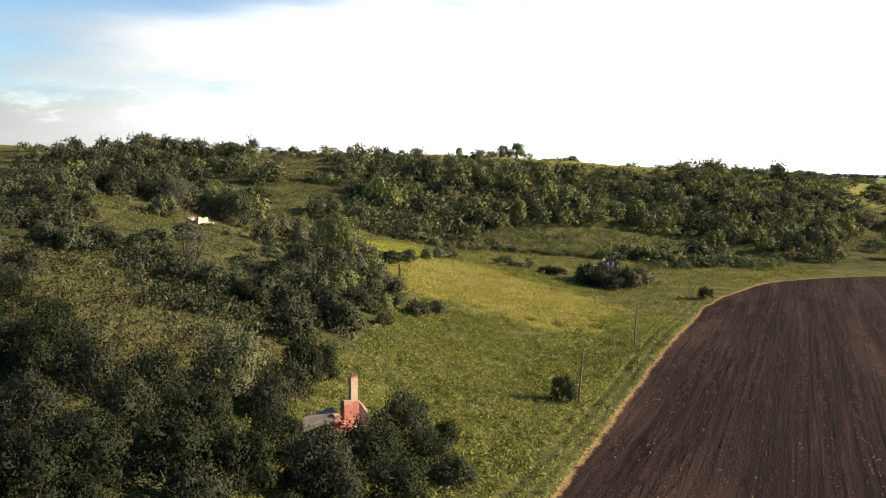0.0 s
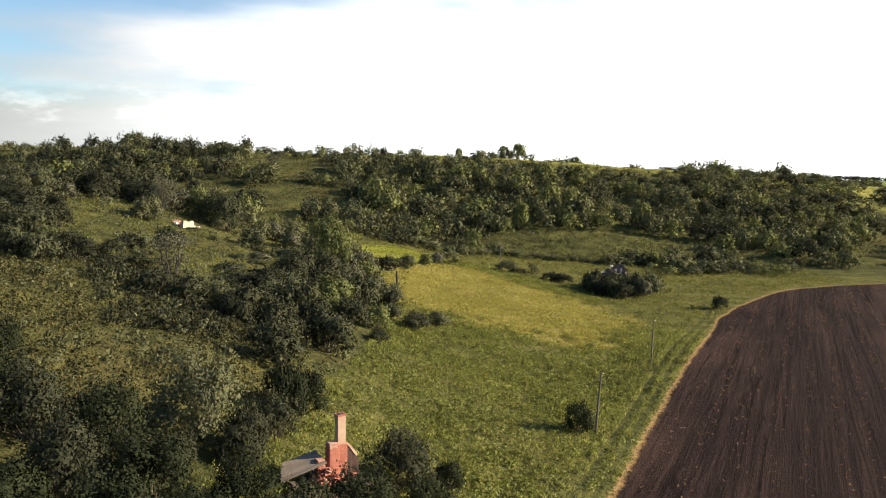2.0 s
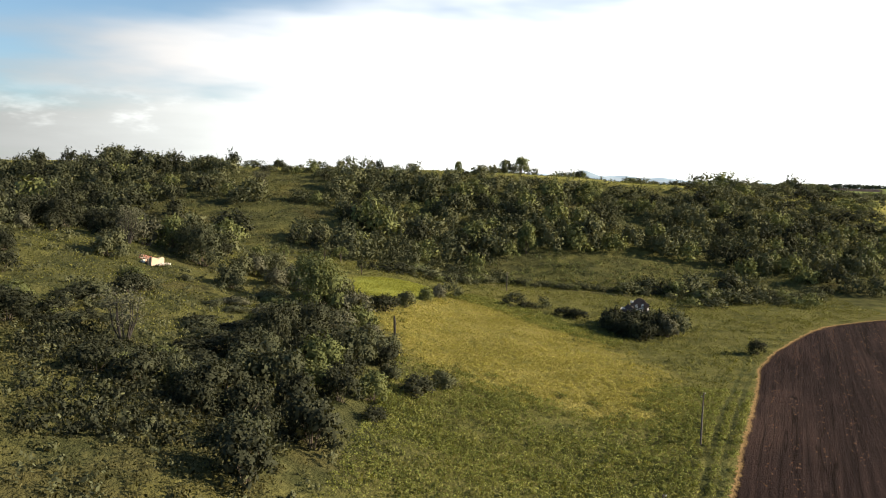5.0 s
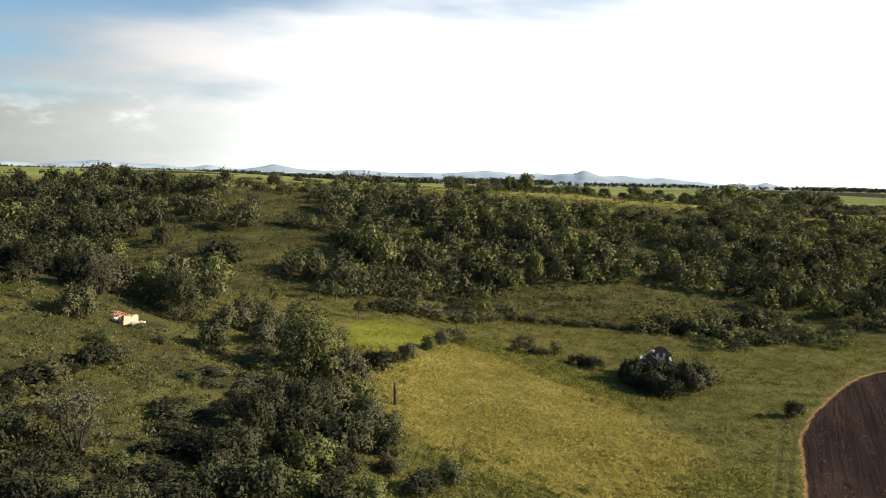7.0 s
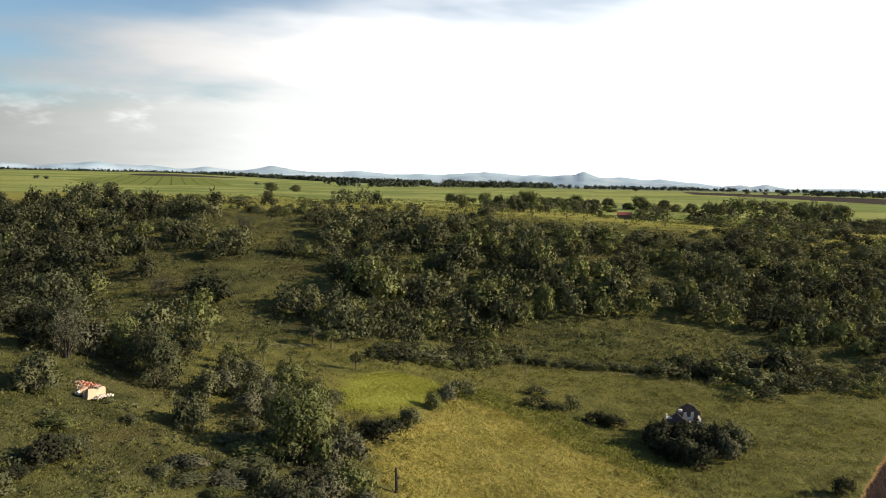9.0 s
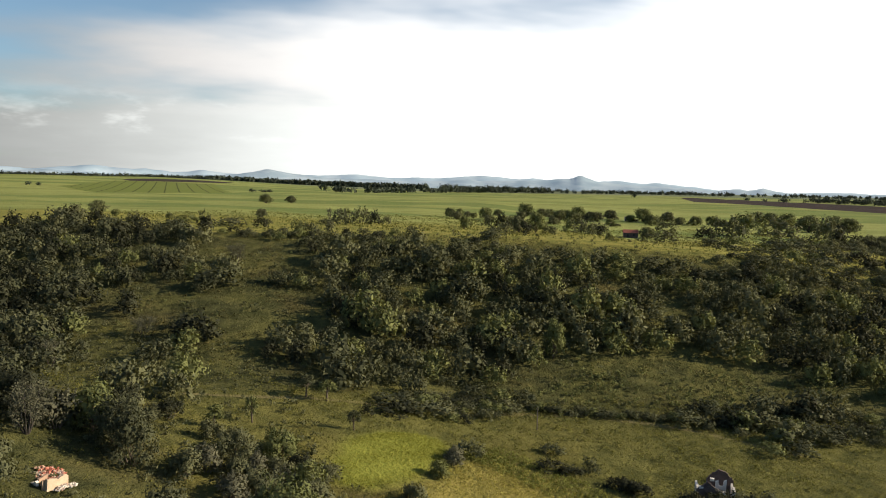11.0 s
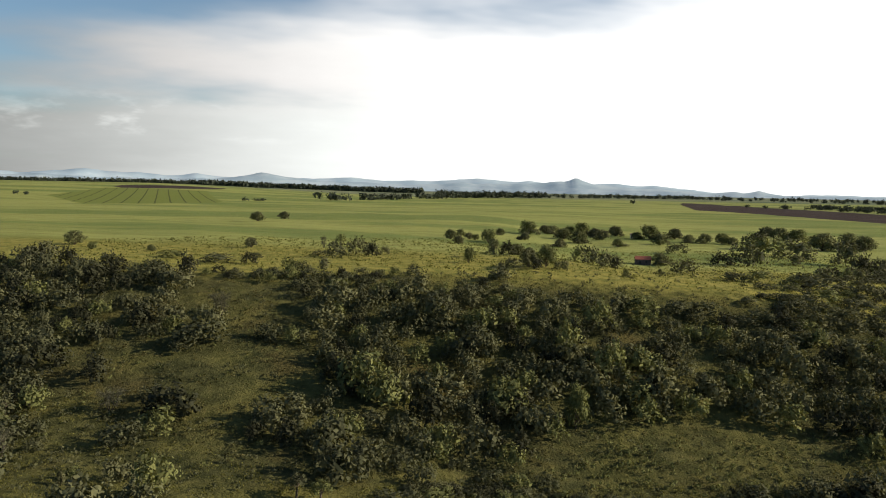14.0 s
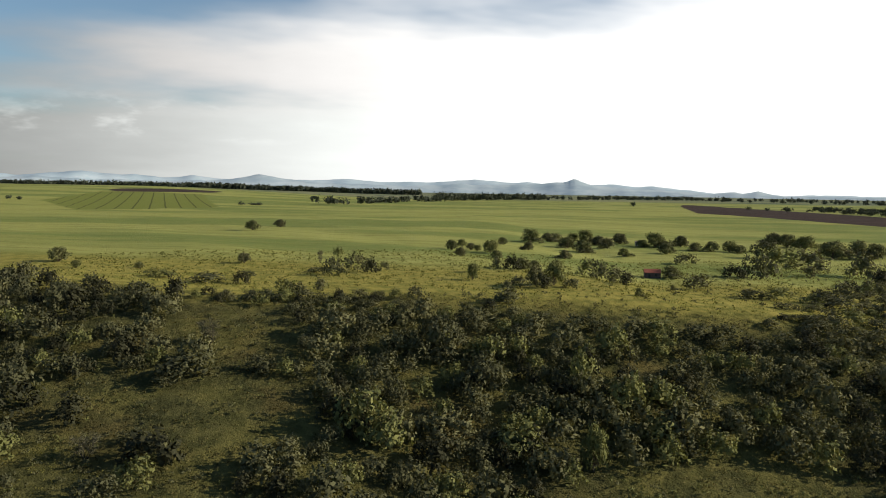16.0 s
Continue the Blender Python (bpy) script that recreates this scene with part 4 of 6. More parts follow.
MEADOW_EDGE = [(-16.9, 181.8, 7.3, 4.0), (-13.3, 189.7, 5.0, 4.3), (-19.7, 184.6, 3.2, 1.9), (-9.4, 202.4, 4.1, 3.5), (-6.6, 210.4, 5.6, 3.6), (-4.1, 214.0, 5.4, 4.2), (87.5, 250.0, 3.3, 3.7), (95.0, 251.5, 4.1, 3.5), (53.2, 251.6, 8.0, 5.6), (59.0, 245.8, 7.1, 4.9), (66.1, 256.5, 8.3, 6.6), (65.5, 238.9, 9.2, 5.5), (77.4, 255.3, 10.1, 7.0), (87.1, 264.0, 7.9, 5.6), (65.7, 231.5, 7.4, 3.0), (58.7, 231.0, 5.9, 2.4), (119.0, 266.8, 7.5, 6.4), (12.4, 222.0, 4.8, 2.4), (-18.5, 228.3, 8.2, 3.3), (-11.9, 233.0, 8.4, 3.4)]
bushes += [(*b, (n + 0) % 6) for n, b in enumerate(MEADOW_EDGE)]
TRACK_BUSHES = [(12.4, 90.4, 3.9, 3.9), (57.2, 181.0, 3.9, 3.6), (34.5, 308.8, 3.2, 2.9)]
bushes += [(*b, 0) for b in TRACK_BUSHES]
NEAR_BUSHES = [(-20.8, 65.1, 9.3, 7.9), (-24.8, 61.5, 6.5, 5.5), (-29.4, 59.5, 7.0, 5.9), (-36.6, 62.5, 5.9, 5.0), (-28.6, 49.8, 6.1, 5.2), (-22.9, 45.3, 6.3, 5.3), (-18.7, 48.0, 6.8, 5.8), (-14.8, 49.7, 6.1, 5.2), (-23.7, 53.4, 6.2, 5.3), (-24.1, 41.8, 5.6, 4.8), (-15.6, 70.2, 4.9, 4.2), (-15.0, 78.3, 6.0, 5.1), (-20.1, 90.7, 6.6, 5.6), (-16.8, 103.7, 7.8, 6.6), (-5.1, 68.4, 6.9, 5.5), (-6.8, 59.1, 6.5, 5.5), (-2.5, 62.2, 5.3, 4.5), (-10.0, 52.3, 6.7, 5.7), (-14.3, 56.5, 5.4, 4.6), (-19.3, 54.8, 6.2, 5.3), (-8.6, 50.8, 5.7, 4.9), (-4.5, 53.1, 5.9, 5.0), (-16.5, 63.5, 4.0, 3.4), (-38.6, 71.6, 5.4, 4.6)]
bushes += [(*b, (n + 0) % 6) for n, b in enumerate(NEAR_BUSHES)]
NEAR_BUSHES_B = [(-45.4, 75.8, 5.9, 5.0), (-1.3, 70.9, 3.3, 2.8), (-0.1, 59.8, 3.8, 3.0)]
bushes += [(*b, (n + 0) % 6) for n, b in enumerate(NEAR_BUSHES_B)]
foot_rng = random.Random(77)
for tx, ty, tw, th in PLATEAU_TREES_B + PLATEAU_TREES:
    for _ in range(2 if tx > 20 else 0):          # low growth about the foot of the orchard trees
        around = foot_rng.uniform(0, 6.28)
        bushes.append((tx + 0.5 * tw * math.cos(around), ty + 0.5 * tw * math.sin(around), tw * foot_rng.uniform(0.7, 1.1), th * foot_rng.uniform(0.35, 0.6), foot_rng.randrange(6)))
RIM_TREES = [(26, 389, 9.5, 8.2), (19, 386, 7.5, 6.8)]
trees += RIM_TREES
RIM_BUSHES = [(13, 382, 6.5, 4.5, 1), (31, 384, 5.5, 4.2, 2), (22, 380, 6, 4.5, 0), (8, 376, 5, 3.4, 5)]
bushes += RIM_BUSHES

thicket([(-54, 325), (5, 344), (33, 338), (84, 338), (135, 362), (190, 398), (160, 300), (111, 266), (91, 278), (76, 283), (26, 278), (6, 260), (-12, 243), (-32, 238), (-46, 254), (-40, 288)], 6.1, 1, (4.6, 8.6), (0.8, 1.1), 1.0, -0.72)
thicket([(165, 300), (195, 398), (300, 440), (340, 340), (250, 285), (120, 262)], 7.0, 14, (4.0, 8.8), (0.65, 0.95), 0.85, -0.3)
thicket([(42, 256), (60, 259), (84, 264), (111, 266), (95, 238), (74, 239), (53, 239)], 4.5, 2, (2.5, 5.0), (0.5, 0.8), 0.8)
thicket([(-22, 233), (-12, 246), (5, 256), (8, 244), (-11, 228), (-21, 228)], 3.0, 3, (2.5, 4.0), (0.5, 0.7))
thicket([(-200, 335), (-158, 352), (-100, 350), (-92, 342), (-84, 304), (-92, 288), (-110, 277), (-140, 279)], 6.6, 4, (4.2, 8.4), (0.75, 1.05), 0.95, -0.5, (0, 0, 2, 4, 1))
thicket([(-134, 275), (-105, 278), (-99, 264), (-120, 250)], 5.0, 5, (4.0, 6.0), (0.6, 0.9), 0.7)
thicket([(-92, 350), (-63, 354), (-31, 352), (-19, 341), (-54, 327), (-62, 343), (-90, 345)], 4.5, 6, (3.0, 5.0), (0.6, 0.85))
thicket([(48, 352), (89, 354), (260, 560), (300, 560), (189, 412), (130, 360), (84, 340), (54, 341)], 7.5, 7, (3.5, 7.0), (0.6, 0.85), 0.8)
thicket([(-35, 137), (-40, 184), (-38, 200), (-26, 190), (-15, 165), (-11.5, 139), (-14, 125), (-18.5, 116), (-15, 110), (-17.5, 95), (-22, 94), (-27, 106), (-33, 111), (-38, 128)], 3.8, 8, (3.5, 5.8), (0.7, 1.0))
thicket([(-47, 113), (-38, 123), (-33.5, 112), (-42, 106)], 3.0, 9, (2.5, 4.0), (0.7, 1.0))
thicket([(-36, 58), (-26, 67), (-17.7, 68), (-15, 58), (-13, 62), (-2.0, 70), (-1.0, 50), (-2, 36), (-28, 36)], 3.8, 10, (2.5, 4.5), (0.7, 1.0), 1.0, -2.0, (0, 0, 1, 0, 2))
thicket([(-150, 285), (-120, 255), (-75, 150), (-62, 137), (-70, 115), (-95, 125), (-140, 220)], 7.0, 11, (4.0, 7.0), (0.65, 0.9), 0.5)
thicket([(-68, 120), (-55, 141), (-49, 123), (-57, 107)], 3.5, 12, (3.0, 5.0), (0.6, 0.9))
thicket([(-75, 110), (-61, 114), (-45, 86), (-44, 72), (-30, 55), (-60, 55)], 4.0, 13, (3.0, 5.0), (0.6, 0.9), 0.7)


thicket([(-56, 128), (-43, 133), (-40, 146), (-33, 144), (-16.5, 126), (-18, 116), (-31, 115), (-44, 108)], 4.2, 15, (3.5, 6.0), (0.65, 0.9), 0.75, -0.3)
thicket([(-69, 160), (-60, 163), (-51, 162), (-37, 161), (-24, 155), (-38, 145), (-53, 138)], 4.4, 16, (3.5, 5.5), (0.6, 0.85), 0.7, -0.3)
# open turf between the thickets
RIM_TURF = [(12.7, 359.5), (30.8, 381.4), (54.9, 367.7), (77.7, 357.9), (74.8, 345.0), (52.5, 339.1), (21.4, 332.7), (16.0, 341.8)]
CLEARINGS = [
    [(-74.4, 163.2), (-74.7, 175.6), (-64.6, 169), (-58.7, 168), (-53.6, 181.4), (-47.3, 190), (-41.3, 155.4), (-49.3, 141.5), (-57.7, 159.0), (-67.4, 146.5)],
    [(-71.5, 117.0), (-64.6, 114.0), (-56.4, 114.8), (-49.7, 126.4), (-44.4, 112.7), (-43.3, 102.2), (-58.2, 94.9)],
    [(-55.8, 91.0), (-48.6, 94.4), (-40.2, 104.0), (-29.8, 106.0), (-24.8, 93.0), (-29.2, 80.1), (-34.7, 74.7), (-42.3, 78.6), (-48.9, 86.1)],
    [(-79.3, 166.2), (-74.9, 172.6), (-65.7, 170.1), (-65.4, 142.1)], [(-58.4, 182.7), (-53.9, 188.9), (-42.1, 161.9), (-52.4, 163)],
    [(-45.8, 106.3), (-38.0, 106.5), (-31.9, 111.4), (-30.7, 101.6), (-39.4, 95.5)],
    [(-109.5, 291.3), (-93.4, 294.2), (-80.6, 287.2), (-82.6, 278.3), (-101.1, 275.9)], [(-72.9, 283.7), (-51.8, 294.7), (-49.5, 262), (-55, 247.8), (-62.2, 247.8)],
    [(-92.8, 338.8), (-62.4, 345.1), (-58.9, 320.9), (-63, 300), (-66.2, 285), (-71, 285), (-84.5, 323.8)],
    [(-89.2, 287.1), (-52.0, 295.0), (-49.4, 283.0), (-54.4, 255.6), (-64.4, 256.5), (-68.4, 275.0), (-85.5, 278.3)],
    [(-114.7, 286.2), (-93.6, 282.4), (-87.5, 266.8), (-97.3, 255.6)],
    [(-69, 140), (-75.5, 171), (-59.5, 168), (-58.2, 146)], [(-57.4, 173.5), (-47.0, 178.5), (-43.5, 160), (-44.8, 134), (-49.5, 136), (-54.5, 159)],
    [(17.0, 276), (62.4, 288), (97.7, 282), (83.8, 275.5), (61.4, 272.8), (47.2, 270.6), (16.4, 262.5)],
    RIM_TURF]
thicket([(-184, 303), (-151, 304), (-110, 286), (-80, 205), (-66, 178), (-79, 177), (-72, 150), (-66.5, 129.6), (-78, 127.7), (-130, 215)], 6.0, 17, (4.0, 8.0), (0.75, 1.05), 0.95, -2.0, (0, 0, 2, 4))
bushes[:] = [o for o in bushes if not any(inside(c, o[0], o[1]) for c in CLEARINGS)]
bushes[:] = [(x, y, w, h * (0.62 if x > 58 and 322 < y < 420 else 0.7 if x > -5 and 322 < y < 372 else 1.0), k) for x, y, w, h, k in bushes]      # wind-clipped along the open eastern rim
bushes[:] = [(x, y, w, h * (0.45 if -58 < x < -30 and 106 < y < 176 else 1.0), k) for x, y, w, h, k in bushes]          # low growth in the lee of the tall belt
HILL_BUSHES = [(-40.0, 107.4, 5.0, 3.6, 0), (-35.3, 106.7, 6.1, 4.3, 0), (-32.2, 109.5, 4.2, 4.4, 4), (-56.8, 120.2, 8.2, 5.1, 0), (-55.3, 137.9, 6.5, 3.3, 2), (-54.0, 125.7, 4.5, 3.0, 0), (-57.0, 184.9, 9.4, 8.4, 2),
               (-66.0, 185.2, 8.0, 7.0, 4), (-20.1, 66.6, 8.6, 7.8, 3), (-33.3, 60.5, 7.1, 6.7, 0), (-15.8, 75.6, 4.6, 6.0, 1), (-16.4, 66.1, 3.6, 4.4, 2), (-64.5, 204.4, 10.0, 9.0, 1),
               (-53.1, 180.7, 9.4, 9.0, 2), (-59.9, 220.8, 7.5, 8.3, 3), (-47.7, 204.0, 4.0, 4.3, 1), (-43.7, 168.6, 6.1, 5.5, 2), (-44.0, 184.2, 6.3, 4.9, 4), (-41.2, 191.6, 8.6, 5.7, 1), (-57.2, 157.0, 5.0, 2.0, 3),
               (-50.5, 164.0, 3.0, 1.5, 1), (-52.3, 152.0, 4.5, 2.6, 5), (-53.6, 147.6, 6.0, 3.8, 1), (-65.1, 165.9, 7.5, 6.2, 1), (-107.3, 278.4, 11.0, 8.0, 0), (-93.3, 276.0, 8.6, 6.6, 0)]
SLOPE_CROWNS = [(-30.7, 278.2, 11.0, 11.0, 3), (-24.1, 277.5, 7.5, 9.0, 1), (31.9, 296.5, 9.2, 10.5, 3), (43.2, 289.4, 11.0, 12.0, 1), (21.2, 305.0, 8.0, 10.5, 3), (-47.3, 261.2, 10.6, 7.1, 1), (-70.6, 260.6, 11.5, 8.0, 0), (-76.0, 305.4, 8.4, 7.4, 1),
                (-58.7, 302.9, 6.6, 5.0, 2), (4.6, 280.0, 10.5, 7.8, 3), (-4.4, 300.1, 10.5, 9.5, 2), (-14.2, 317.9, 11.5, 10.0, 2)]
bushes[:] = [o for o in bushes if math.hypot(o[0] + 20.1, o[1] - 66.6) > 4.2]
bushes += HILL_BUSHES + SLOPE_CROWNS
bushes += [(37.6, 200.7, 6.4, 5.2, 0), (41.5, 201.0, 6.0, 5.0, 2), (32.2, 199.0, 7.0, 6.0, 0), (36.0, 199.2, 6.8, 5.9, 0), (39.6, 199.2, 6.8, 5.8, 2), (43.2, 198.2, 7.0, 5.8, 0), (45.8, 198.5, 7.0, 6.2, 2)]
trees += [(-3, 400, 4.6, 6.2)]
# a low hedge above the lane
HEDGE = [(-18.2, 240.4), (-8.3, 246.5), (4.1, 248.7), (16.7, 249.6), (29.3, 249.7), (41.7, 249.5), (53.8, 248.4), (65.4, 246.5), (72.3, 242.8)]
hedge_rng = random.Random(31)
for hx, hy in smoothed(HEDGE, 3):
    bushes.append((hx, hy + hedge_rng.uniform(-1.0, 1.0), hedge_rng.uniform(2.6, 4.4), hedge_rng.uniform(1.2, 2.2), hedge_rng.randrange(6)))

# slender young trees with bare stems, and half-dead ones: (x, y, width, height)
SAPLINGS = [(-43.2, 208.8, 3.0, 5.0), (-25.6, 213.6, 3.0, 4.0), (-48.2, 203.0, 4.0, 4.0), (-37.4, 229.5, 4.6, 4.6), (-33.0, 228.6, 4.6, 4.4), (-104.0, 256.7, 4.2, 6.2)]
HALF_BARE = [(-67.8, 180.4, 6.4, 7.2), (-93.9, 237.0, 6.0, 6.0), (-75.3, 314.0, 6.0, 6.6), (-42.9, 120.8, 7.2, 6.6), (-84.0, 262.0, 6.0, 5.0), (-67.1, 445.9, 3.6, 5.6)]
clear_of = lambda o: all(math.hypot(o[0] - s[0], o[1] - s[1]) > 1.2 + 0.45 * s[2] for s in SAPLINGS + HALF_BARE)  # noqa: E731
trees[:] = [o for o in trees if clear_of(o)]
bushes[:] = [o for o in bushes if clear_of(o) and math.hypot(o[0] + 14.0, o[1] - 164.5) > 2.6 + 0.5 * o[2]]


# ---- plants: planting ----
def plant_all():
    rng = np.random.default_rng(5)
    turn = lambda: float(rng.uniform(0, 2 * math.pi))  # noqa: E731
    for x, y, w, h in trees:
        k = TREE_KINDS[int(rng.integers(0, len(TREE_KINDS)))]
        thing = planted(k, x, y, w, h, (6.0, 4.5), turn())
        size = "tall spreading" if h > 7 else "young slender" if w < 2.5 else "broad-crowned"
        tagged(thing, f"{size} green broadleaved tree standing in rough grass", "tree", "scattered trees")
    order = sorted(bushes, key=lambda b: math.hypot(b[0], b[1]))
    for x, y, w, h, kind in order[:300]:
        near = math.hypot(x, y) < 92
        if near and y < 65 and kind == 3:
            kind = 0
        if y < 150 and x < -10 and kind in (1, 4, 5):          # darker leaves low in the valley, putting its deep shading into colour
            kind = 2 if kind == 4 else 0
        big = not near and w > 8.0
        k = NEAR_BIG_KINDS[(0, 1, 1, 2, 0, 1)[kind]] if near and w > 5 else NEAR_KINDS[kind % 3] if near else BIG_KINDS[(kind + 1) % 4] if big else SHRUB_KINDS[kind]
        thing = planted(k, x, y, w, h, (8.0, 7.0) if near and w > 5 else (4.0, 3.2) if near else (9.0, 8.0) if big else (5.0, 4.2), turn())
        look_ = ("grey-green", "olive-green")[kind != 4] if not near else "olive-green"
        tagged(thing, f"dense {look_} {'tall' if h > 3.6 else 'low'} wild shrub on the grassy slope", "shrub", "wild shrubs")
    for mat, some in ((LEAF_DARK, (0,)), (LEAF_TREE, (2, 4)), (LEAF_MID, (1, 5)), (LEAF_LIGHT, (3,))):
        rest = []
        for x, y, w, h, kind in order[300:]:
            if kind not in some:
                continue
            a, s = turn(), 1.2 * w / 5.0
            rest.append(moved(SPRAYS[kind % len(SPRAYS)], (x, y, ground_z(x, y) - 0.1), (s, s, 1.1 * h / 4.2), a))
        if rest:
            ob = new("scrub_thicket", quads_mesh("scrub_thicket", np.concatenate(rest), mat))
            tagged(ob, "dense dark green thicket of wild bushes covering the hillside", "thicket", kind="stuff")
    dropped(SHRUB_KINDS + NEAR_BIG_KINDS + NEAR_KINDS + BIG_KINDS + TREE_KINDS)


plant_all()


def half_bare_kind(seed, leaves):
    """A thinly leaved, many-stemmed small tree, 5 m wide and 5 m tall."""
    rng = np.random.default_rng(seed)
    thing = new("half_bare_tree")
    bm = bmesh.new()
    tips = []
    for n in range(7):
        a, out = 2 * math.pi * n / 7 + rng.uniform(-0.3, 0.3), rng.uniform(0.6, 1.7)
        root = Vector((0.15 * math.cos(a), 0.15 * math.sin(a), -0.3))
        top = Vector((out * math.cos(a), out * math.sin(a), rng.uniform(3.0, 4.7)))
        bend = root.lerp(top, 0.5) + Vector((0.25 * math.cos(a), 0.25 * math.sin(a), -0.1))
        tube(bm, [root, bend, top], [0.10, 0.06, 0.015], 6)
        for k in range(7):
            f = 0.35 + 0.09 * k
            start = bend.lerp(top, f) if f > 0.5 else root.lerp(bend, 0.5 + f)
            way = Vector((rng.normal(), rng.normal(), rng.uniform(0.2, 1.2))).normalized()
            end = start + way * rng.uniform(0.6, 1.3)
            tube(bm, [start, start.lerp(end, 0.5) + Vector((0, 0, 0.06)), end], [0.03, 0.02, 0.008], 4)
            tips.append(end)
    part("branchwork", bm, CHARRED, thing, "dark bare branches")
    tips = np.array([tuple(v) for v in tips])
    at = tips[rng.integers(0, len(tips), leaves)] + rng.normal(0, 0.28, (leaves, 3))
    head = new("foliage", quads_mesh("foliage", leaf_quads(rng, at, rng.normal(size=(leaves, 3)), 0.10, 0.3), LEAF_GREY))
    head.parent = thing
    return thing


def plant_slender():
    rng = np.random.default_rng(17)
    young = [tree_kind(151 + n, 5.0, 4.0, 0.32, 750, 0.13, m, 9) for n, m in enumerate((LEAF_LIGHT, LEAF_TREE))]
    bare = [half_bare_kind(161, 2600), half_bare_kind(162, 1300)]
    for n, (x, y, w, h) in enumerate(SAPLINGS):
        t = planted(young[n % 2], x, y, w, h, (4.0, 5.0), float(rng.uniform(0, 6)))
        tagged(t, "young slender tree with a bare stem in the grass", "tree", "scattered trees")
    for n, (x, y, w, h) in enumerate(HALF_BARE):
        t = planted(bare[n % 2], x, y, w, h, (5.0, 5.0), float(rng.uniform(0, 6)))
        tagged(t, "half-bare grey small tree with thin leaves on the hillside", "tree", "scattered trees")
    dropped(young + bare)


plant_slender()


# ---- low scrub ----
def low_scrub(name, label, poly, count, seed, wide, mat, keep=None):
    """Knee- to man-high seedlings and brambles between the bushes, one object."""
    rng = np.random.default_rng(seed)
    p = np.array(poly)
    x, y = (rng.uniform(p[:, a].min(), p[:, a].max(), count * 5) for a in (0, 1))
    ok = side_of(poly, x, y) > 0
    if keep is not None:
        ok &= keep(x, y)
    patch = np.sin(x / 9.1 + 2 * np.sin(y / 13.3)) * np.sin(y / 7.7 + 1.7 * np.sin(x / 15.9))
    ok &= rng.random(len(x)) < 0.45 + 0.5 * patch
    out = []
    for a, b in list(zip(x[ok], y[ok]))[:count]:
        w = rng.uniform(*wide)
        h = w * rng.uniform(0.5, 1.1)
        lobes = [(rng.normal(0, 0.22) * w, rng.normal(0, 0.22) * w, h * rng.uniform(0.2, 0.7), w * 0.3, h / w) for _ in range(3)]
        out.append(moved(crown(rng, lobes, 40, 0.11 * w ** 0.5, 0.35, 0.25), (a, b, ground_z(a, b))))
    ob = new(name, quads_mesh(name, np.concatenate(out), mat))
    return tagged(ob, label, "scrub", kind="stuff")


open_turf = lambda x, y: (side_of(FIELD, x, y) < -4) & (side_of(MEADOW, x, y) < -1) & (side_of(LUSH, x, y) < -1) & (off_line(LANE, x, y) > 1.5)  # noqa: E731
low_scrub("slope_scrub", "low brambles and seedlings between the bushes", [(-135, 255), (-150, 340), (-60, 350), (0, 360), (90, 350), (200, 420), (180, 300), (112, 258), (40, 250), (-10, 240), (-45, 236)], 1000, 61, (0.9, 2.6), LEAF_MID, open_turf)
low_scrub("slope_undergrowth", "pale young undergrowth on the escarpment", [(-135, 255), (-150, 340), (-60, 350), (0, 360), (90, 350), (200, 420), (180, 300), (112, 258), (40, 250), (-10, 240), (-45, 236)], 650, 62, (0.8, 2.0), LEAF_LIGHT, open_turf)
low_scrub("hillside_scrub", "low brambles scattered over the western hillside", [(-30, 40), (-18, 60), (-14, 100), (-14, 130), (-22, 190), (-45, 240), (-110, 275), (-130, 240), (-75, 140), (-50, 60)], 800, 63, (0.7, 2.4), LEAF_MID, open_turf)
low_scrub("foot_scrub", "bright green young scrub above the lane", [(12, 256), (26, 271), (79, 284), (100, 282), (79, 264), (58, 252), (24, 254)], 210, 66, (0.9, 2.4), LEAF_LIGHT)
low_scrub("rim_scrub", "small bushes dotted over the plateau's edge", [(0, 362), (90, 352), (240, 440), (300, 620), (120, 500), (20, 440)], 260, 64, (0.8, 2.4), LEAF_TREE)


low_scrub("bramble_patches", "dark low brambles and nettles on the lower hillside", [(-58, 124), (-48, 107), (-37, 88), (-22, 96), (-15, 104), (-20, 116), (-40, 120)], 420, 65, (0.8, 2.2), LEAF_DARK)


def weed_clumps(name, label, poly, count, seed, wide, mat, keep):
    rng = np.random.default_rng(seed)
    p = np.array(poly)
    x, y = (rng.uniform(p[:, a].min(), p[:, a].max(), count * 6) for a in (0, 1))
    ok = (side_of(poly, x, y) > 0) & keep(x, y)
    ok &= rng.random(len(x)) < 0.5 + 0.45 * np.sin(x / 4.3 + 1.5 * np.sin(y / 9.0)) * np.sin(y / 5.1 + x / 13.0)
    x, y = x[ok][:count], y[ok][:count]
    n, k = len(x), 18
    w = np.repeat(rng.uniform(*wide, n), k)[:, None]
    way = unit(rng.normal(size=(n * k, 3)))
    way[:, 2] = np.abs(way[:, 2])
    at = np.repeat(np.stack([x, y, height(x, y)], 1), k, 0) + way * w * np.array([0.5, 0.5, 0.5]) * rng.uniform(0.7, 1.1, (n * k, 1))
    q = leaf_quads(rng, at, way, 0.085 * w + 0.02, 0.6, 0.58, 0.8)
    n_of = unit(0.55 * way + np.array([0, 0, 0.5]) + 0.30 * rng.normal(size=way.shape))
    ob = new(name, quads_mesh(name, facing_out(q, n_of), mat))
    return tagged(ob, label, "weeds", kind="stuff")


